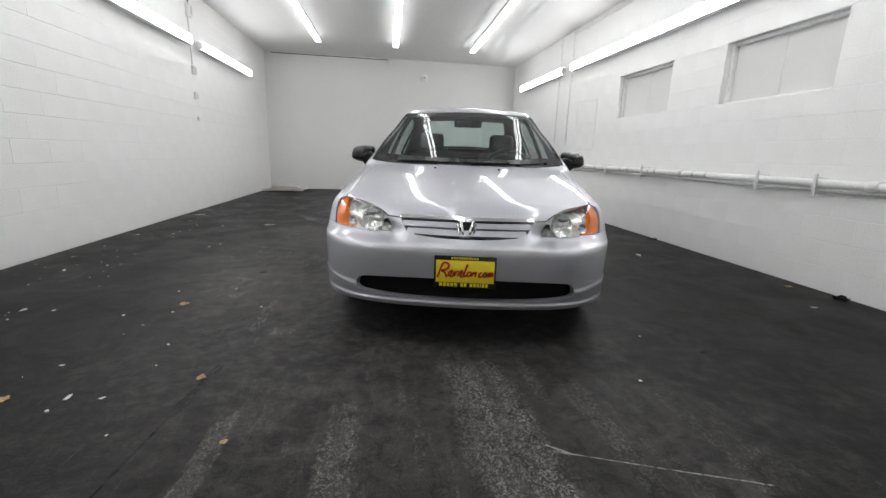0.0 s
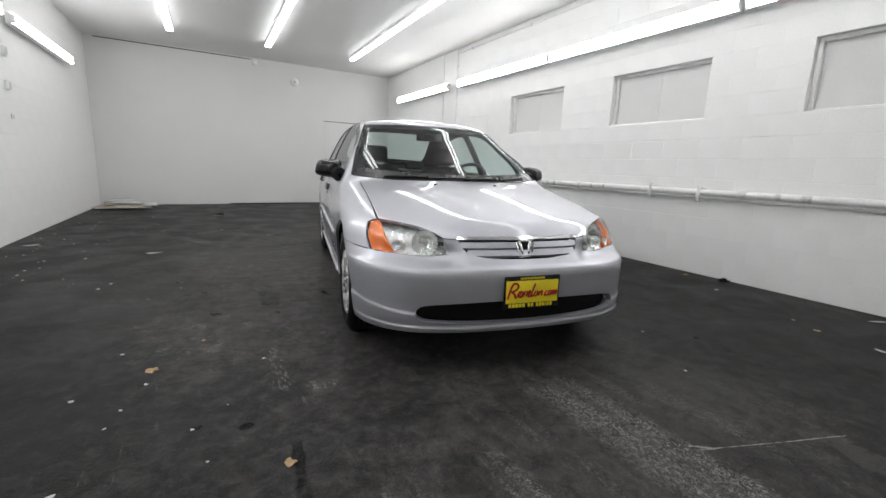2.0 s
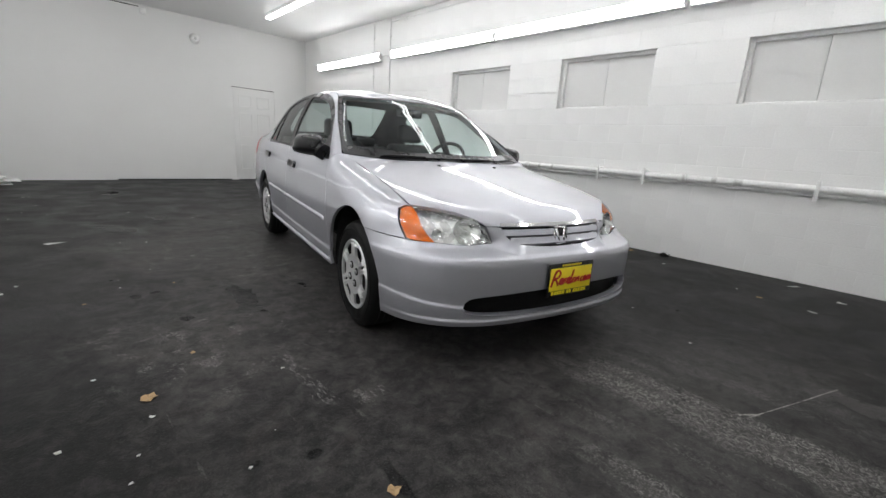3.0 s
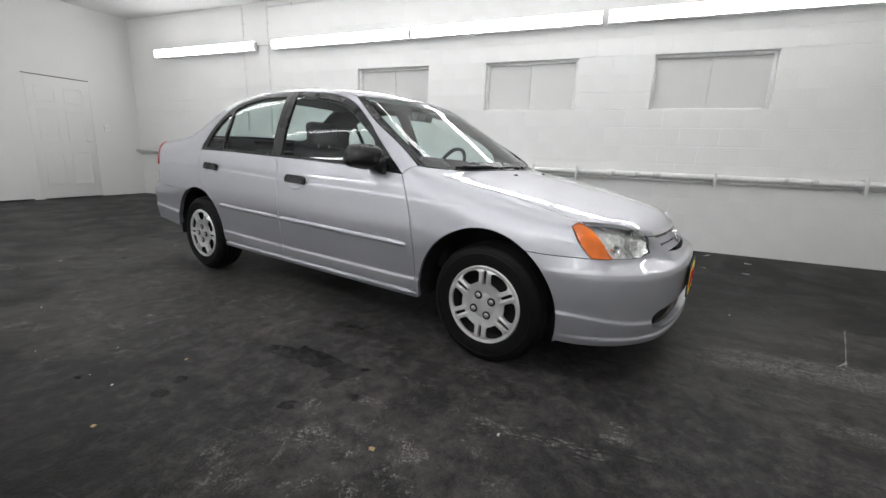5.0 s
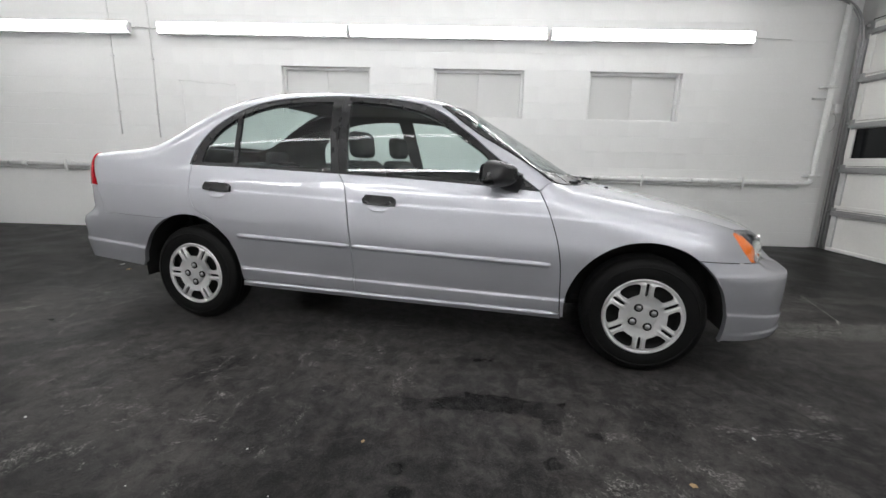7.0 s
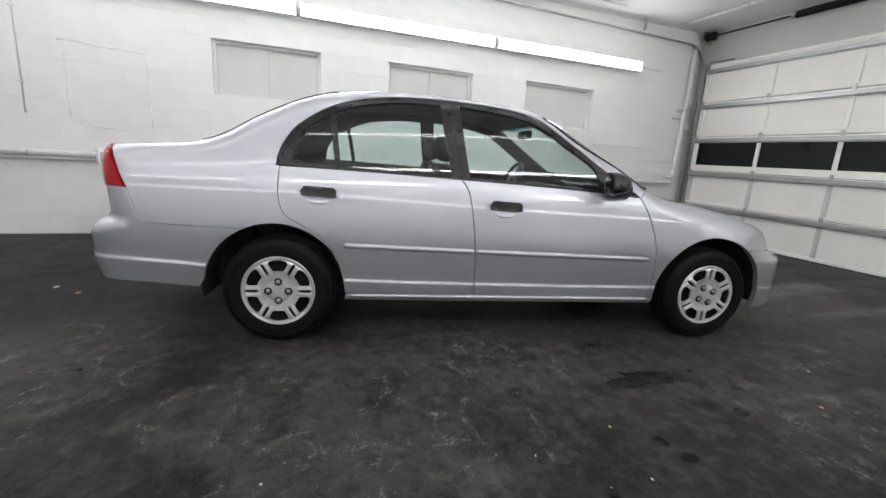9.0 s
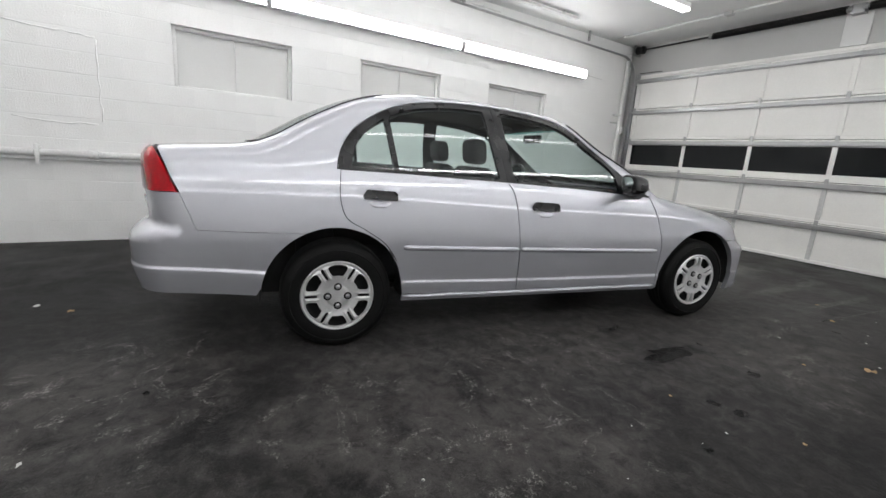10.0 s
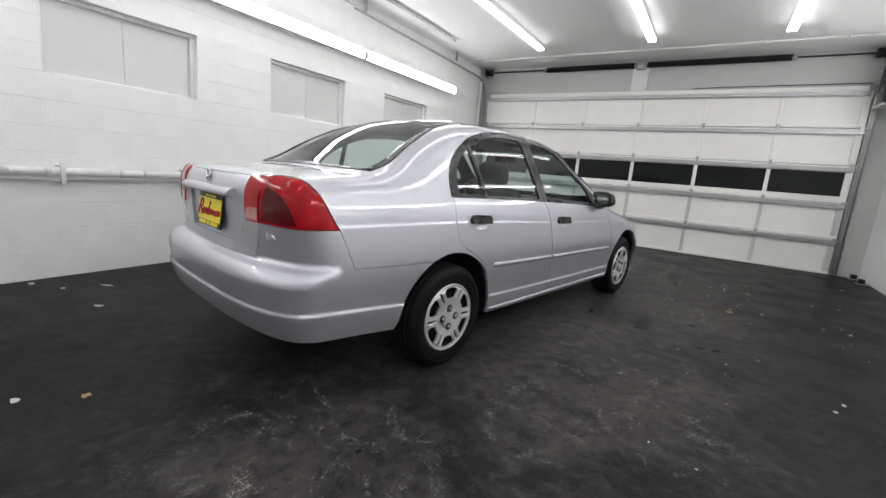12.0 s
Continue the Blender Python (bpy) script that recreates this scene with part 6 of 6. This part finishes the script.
seed = 0
for x, y, s in ((-1.28, 2.83, .045), (-.82, 1.88, .032), (-2.71, 4.12, .035), (3.34, 2.97, .05), (-1.50, 1.78, .03), (2.60, 1.61, .032), (1.30, 6.88, .035), (-1.06, 3.13, .018), (-1.39, 4.09, .015), (-.91, 4.26, .012), (-.58, 1.43, .02)):
    seed += 1
    scrap("dry_leaf", x, y, s * .64, M_LEAF, "curled dry brown leaf lying on the floor", "leaf", seed, .35)
for x, y, s, l in ((-1.47, 2.05, .022, 1.5), (-1.27, 1.77, .020, 2.6), (-2.66, 6.71, .09, 1.8), (-2.72, 5.16, .05, 1.6), (-2.29, 5.01, .022, 1.3), (-1.47, 5.87, .06, 2.2), (-2.03, 5.76, .03, 1.5), (-2.15, 2.79, .03, 1.6), (-1.98, 2.77, .022, 1),
                   (1.14, 1.67, .016, 1), (1.44, 2.13, .012, 1.5), (3.04, 2.50, .03, 1.5), (2.71, 4.10, .05, 2.5), (3.30, 1.48, .05, 2.0), (3.06, 1.15, .055, 2.0), (2.55, 1.28, .035, 2.2), (2.72, 1.79, .022, 1.5), (-.76, 7.40, .03, 1.5), (3.40, 6.5, .06, 1.8), (3.14, 6.39, .04, 1.6), (3.04, 6.16, .03, 5.0),
                   (2.55, 6.38, .035, 1.8), (1.47, 7.07, .03, 1.5), (-2.60, .39, .04, 1.3), (-1.29, 2.70, .014, 1.2), (-2.06, 1.79, .025, 1.5), (-2.29, 1.74, .03, 1.5), (-1.74, 4.52, .03, 1.4), (-.22, 6.75, .02, 1.2), (-.99, 1.51, .01, 1), (-1.14, 1.75, .018, 1.6), (-.75, 9.2, .05, 4)):
    seed += 1
    scrap("paper_scrap", x, y, s * .55, M_PAPER, "small white scrap of paper on the floor", "paper scrap", seed, .2, l)
for x, y, s in ((3.45, 2.63, .06), (3.44, 4.92, .05), (-.72, 9.25, .07), (.10, 6.43, .014), (1.66, 1.91, .012)):
    seed += 1
    scrap("dark_debris", x, y, s, M_RUBBER, "small dark clump of dirt on the floor", "debris", seed, .5)

# crumbs of paint and plaster, most of them along the block wall
chips = bmesh.new()
prng = random.Random(21)
for k in range(230):
    y = prng.uniform(1.2, 10.5)
    off = abs(prng.gauss(0, .55)) if k < 170 else prng.uniform(0, 2.2)
    x, size = left_x(y) + .03 + off, prng.choice((.003, .004, .006, .009, .013))
    turn = prng.uniform(0, 3.1)
    base = [(size * prng.uniform(.4, 1.3) * math.cos(a + turn), size * prng.uniform(.3, .8) * math.sin(a + turn)) for a in (0, 1.5, 3.1, 4.6)]
    low, top = ([chips.verts.new((x + p, y + q, h)) for p, q in base] for h in (.0004, .0004 + size * prng.uniform(.2, .5)))
    chips.faces.new(top)
    for j in range(4):
        chips.faces.new((low[j], low[(j + 1) % 4], top[(j + 1) % 4], top[j]))
me = bpy.data.meshes.new("paint_chips")
chips.to_mesh(me)
chips.free()
me.materials.append(M_PAPER)
tagged(new("paint_chips", me), "tiny white chips of paint scattered along the wall", "debris", kind="stuff")

pile = thing("flattened_boxes", (-2.24, 10.86, 0), "pile of flattened pale boxes in the corner", "cardboard")
prng = random.Random(3)
for k in range(6):
    o = part("sheet", box_bm(-.44 + .05 * k, -.28 + .02 * k, 0, .44 - .04 * k, .28 - .02 * k, .012, .003), M_BOARD if k in (1, 3) else M_WALL, pile)
    o.matrix_basis = pose(prng.uniform(-.12, .12), prng.uniform(-.1, .1), .010 + .026 * k, prng.uniform(-1.6, 1.6), prng.uniform(-2, 2), prng.uniform(-25, 25))

# ---- wall blocks: each one a piece with its own edges ----
def block_mesh(length, height, seed):
    """A block's face with worn, painted-over edges."""
    r = random.Random(seed)
    # front face inside a rim that dips at the joints: deeper along the beds, hardly at the ends
    rows = [(-height / 2, r.uniform(.0009, .0019)), (-height / 2 + .007, 0), (height / 2 - .006, 0), (height / 2, r.uniform(.0006, .0014))]
    cols = [(-length / 2, r.uniform(.0001, .0005)), (-length / 2 + .007, 0), (length / 2 - .007, 0), (length / 2, r.uniform(.0001, .0005))]
    bm = bmesh.new()
    grid = [[bm.verts.new((-a - b, y, z)) for y, b in cols] for z, a in rows]
    for i in range(3):
        for k in range(3):
            bm.faces.new((grid[i][k], grid[i][k + 1], grid[i + 1][k + 1], grid[i + 1][k]))
    back = [bm.verts.new((-.055, v.co.y, v.co.z)) for v in (grid[0][0], grid[0][3], grid[3][3], grid[3][0])]
    bm.faces.new((grid[0][0], back[0], back[1], grid[0][3], grid[0][2], grid[0][1]))
    bm.faces.new((grid[3][0], grid[3][1], grid[3][2], grid[3][3], back[2], back[3]))
    bm.faces.new((grid[0][3], back[1], back[2], grid[3][3], grid[2][3], grid[1][3]))
    bm.faces.new((grid[0][0], grid[1][0], grid[2][0], grid[3][0], back[3], back[0]))
    bm.faces.new(back[::-1])
    bmesh.ops.recalc_face_normals(bm, faces=bm.faces[:])
    me = bpy.data.meshes.new("block")
    bm.to_mesh(me)
    bm.free()
    me.materials.append(M_BLOCK)
    return me


BLOCKS = {}


def lay_blocks(wall, y0, y1, holes, place, near_range):
    """Half-bond courses; blocks within near_range are pieces of their own, the others one joined part."""
    rest = bmesh.new()
    r = random.Random(2)
    count = 0
    row = 0
    while row * BH < ZC - .02:
        z0, z1 = row * BH, min((row + 1) * BH, ZC - .004)
        start = y0 - (BL / 2 if row % 2 else 0)
        y = start
        while y < y1:
            spans = [(max(y, y0), min(y + BL, y1))]
            for a, b, c, d in holes:
                if z0 < d - .01 and z1 > c + .01:
                    spans = [s for p, q in spans for s in ((p, min(q, a)), (max(p, b), q)) if s[1] - s[0] > .02]
            for a, b in spans:
                length, height = round(b - a - JOINT * .5, 3), round(z1 - z0 - JOINT * .5, 3)
                key = (length, height, r.randrange(5))
                if key not in BLOCKS:
                    BLOCKS[key] = block_mesh(length, height, key[2])
                m = place((a + b) / 2, (z0 + z1) / 2, r.uniform(-.0003, .0003))
                if count < 295 and near_range[0] < y < near_range[1] and z0 < near_range[2]:
                    o = new("block", BLOCKS[key])
                    o.parent = wall
                    o.matrix_basis = m
                    count += 1
                else:
                    k = len(rest.verts)
                    rest.from_mesh(BLOCKS[key])
                    rest.verts.ensure_lookup_table()
                    bmesh.ops.transform(rest, matrix=m, verts=rest.verts[k:])
            y += BL
        row += 1
    o = part("blocks", rest, M_BLOCK, wall)
    o["kind"] = "stuff"


SLANT = math.atan2(LX0 - LX1, YB - YG)
lay_blocks(wall_right, -.88, YB, [(a, b, WZ0, WZ1) for a, b in WINDOWS], lambda y, z, p: Matrix.Translation((XR - p, y, z)) @ Matrix.Rotation(math.pi, 4, "Z"), (0.2, 7.6, 2.9))
lay_blocks(wall_left, -1.2, YB, [], lambda y, z, p: Matrix.Translation((left_x(y) + p, y, z)) @ Matrix.Rotation(SLANT, 4, "Z"), (3.0, 9.4, 2.8))
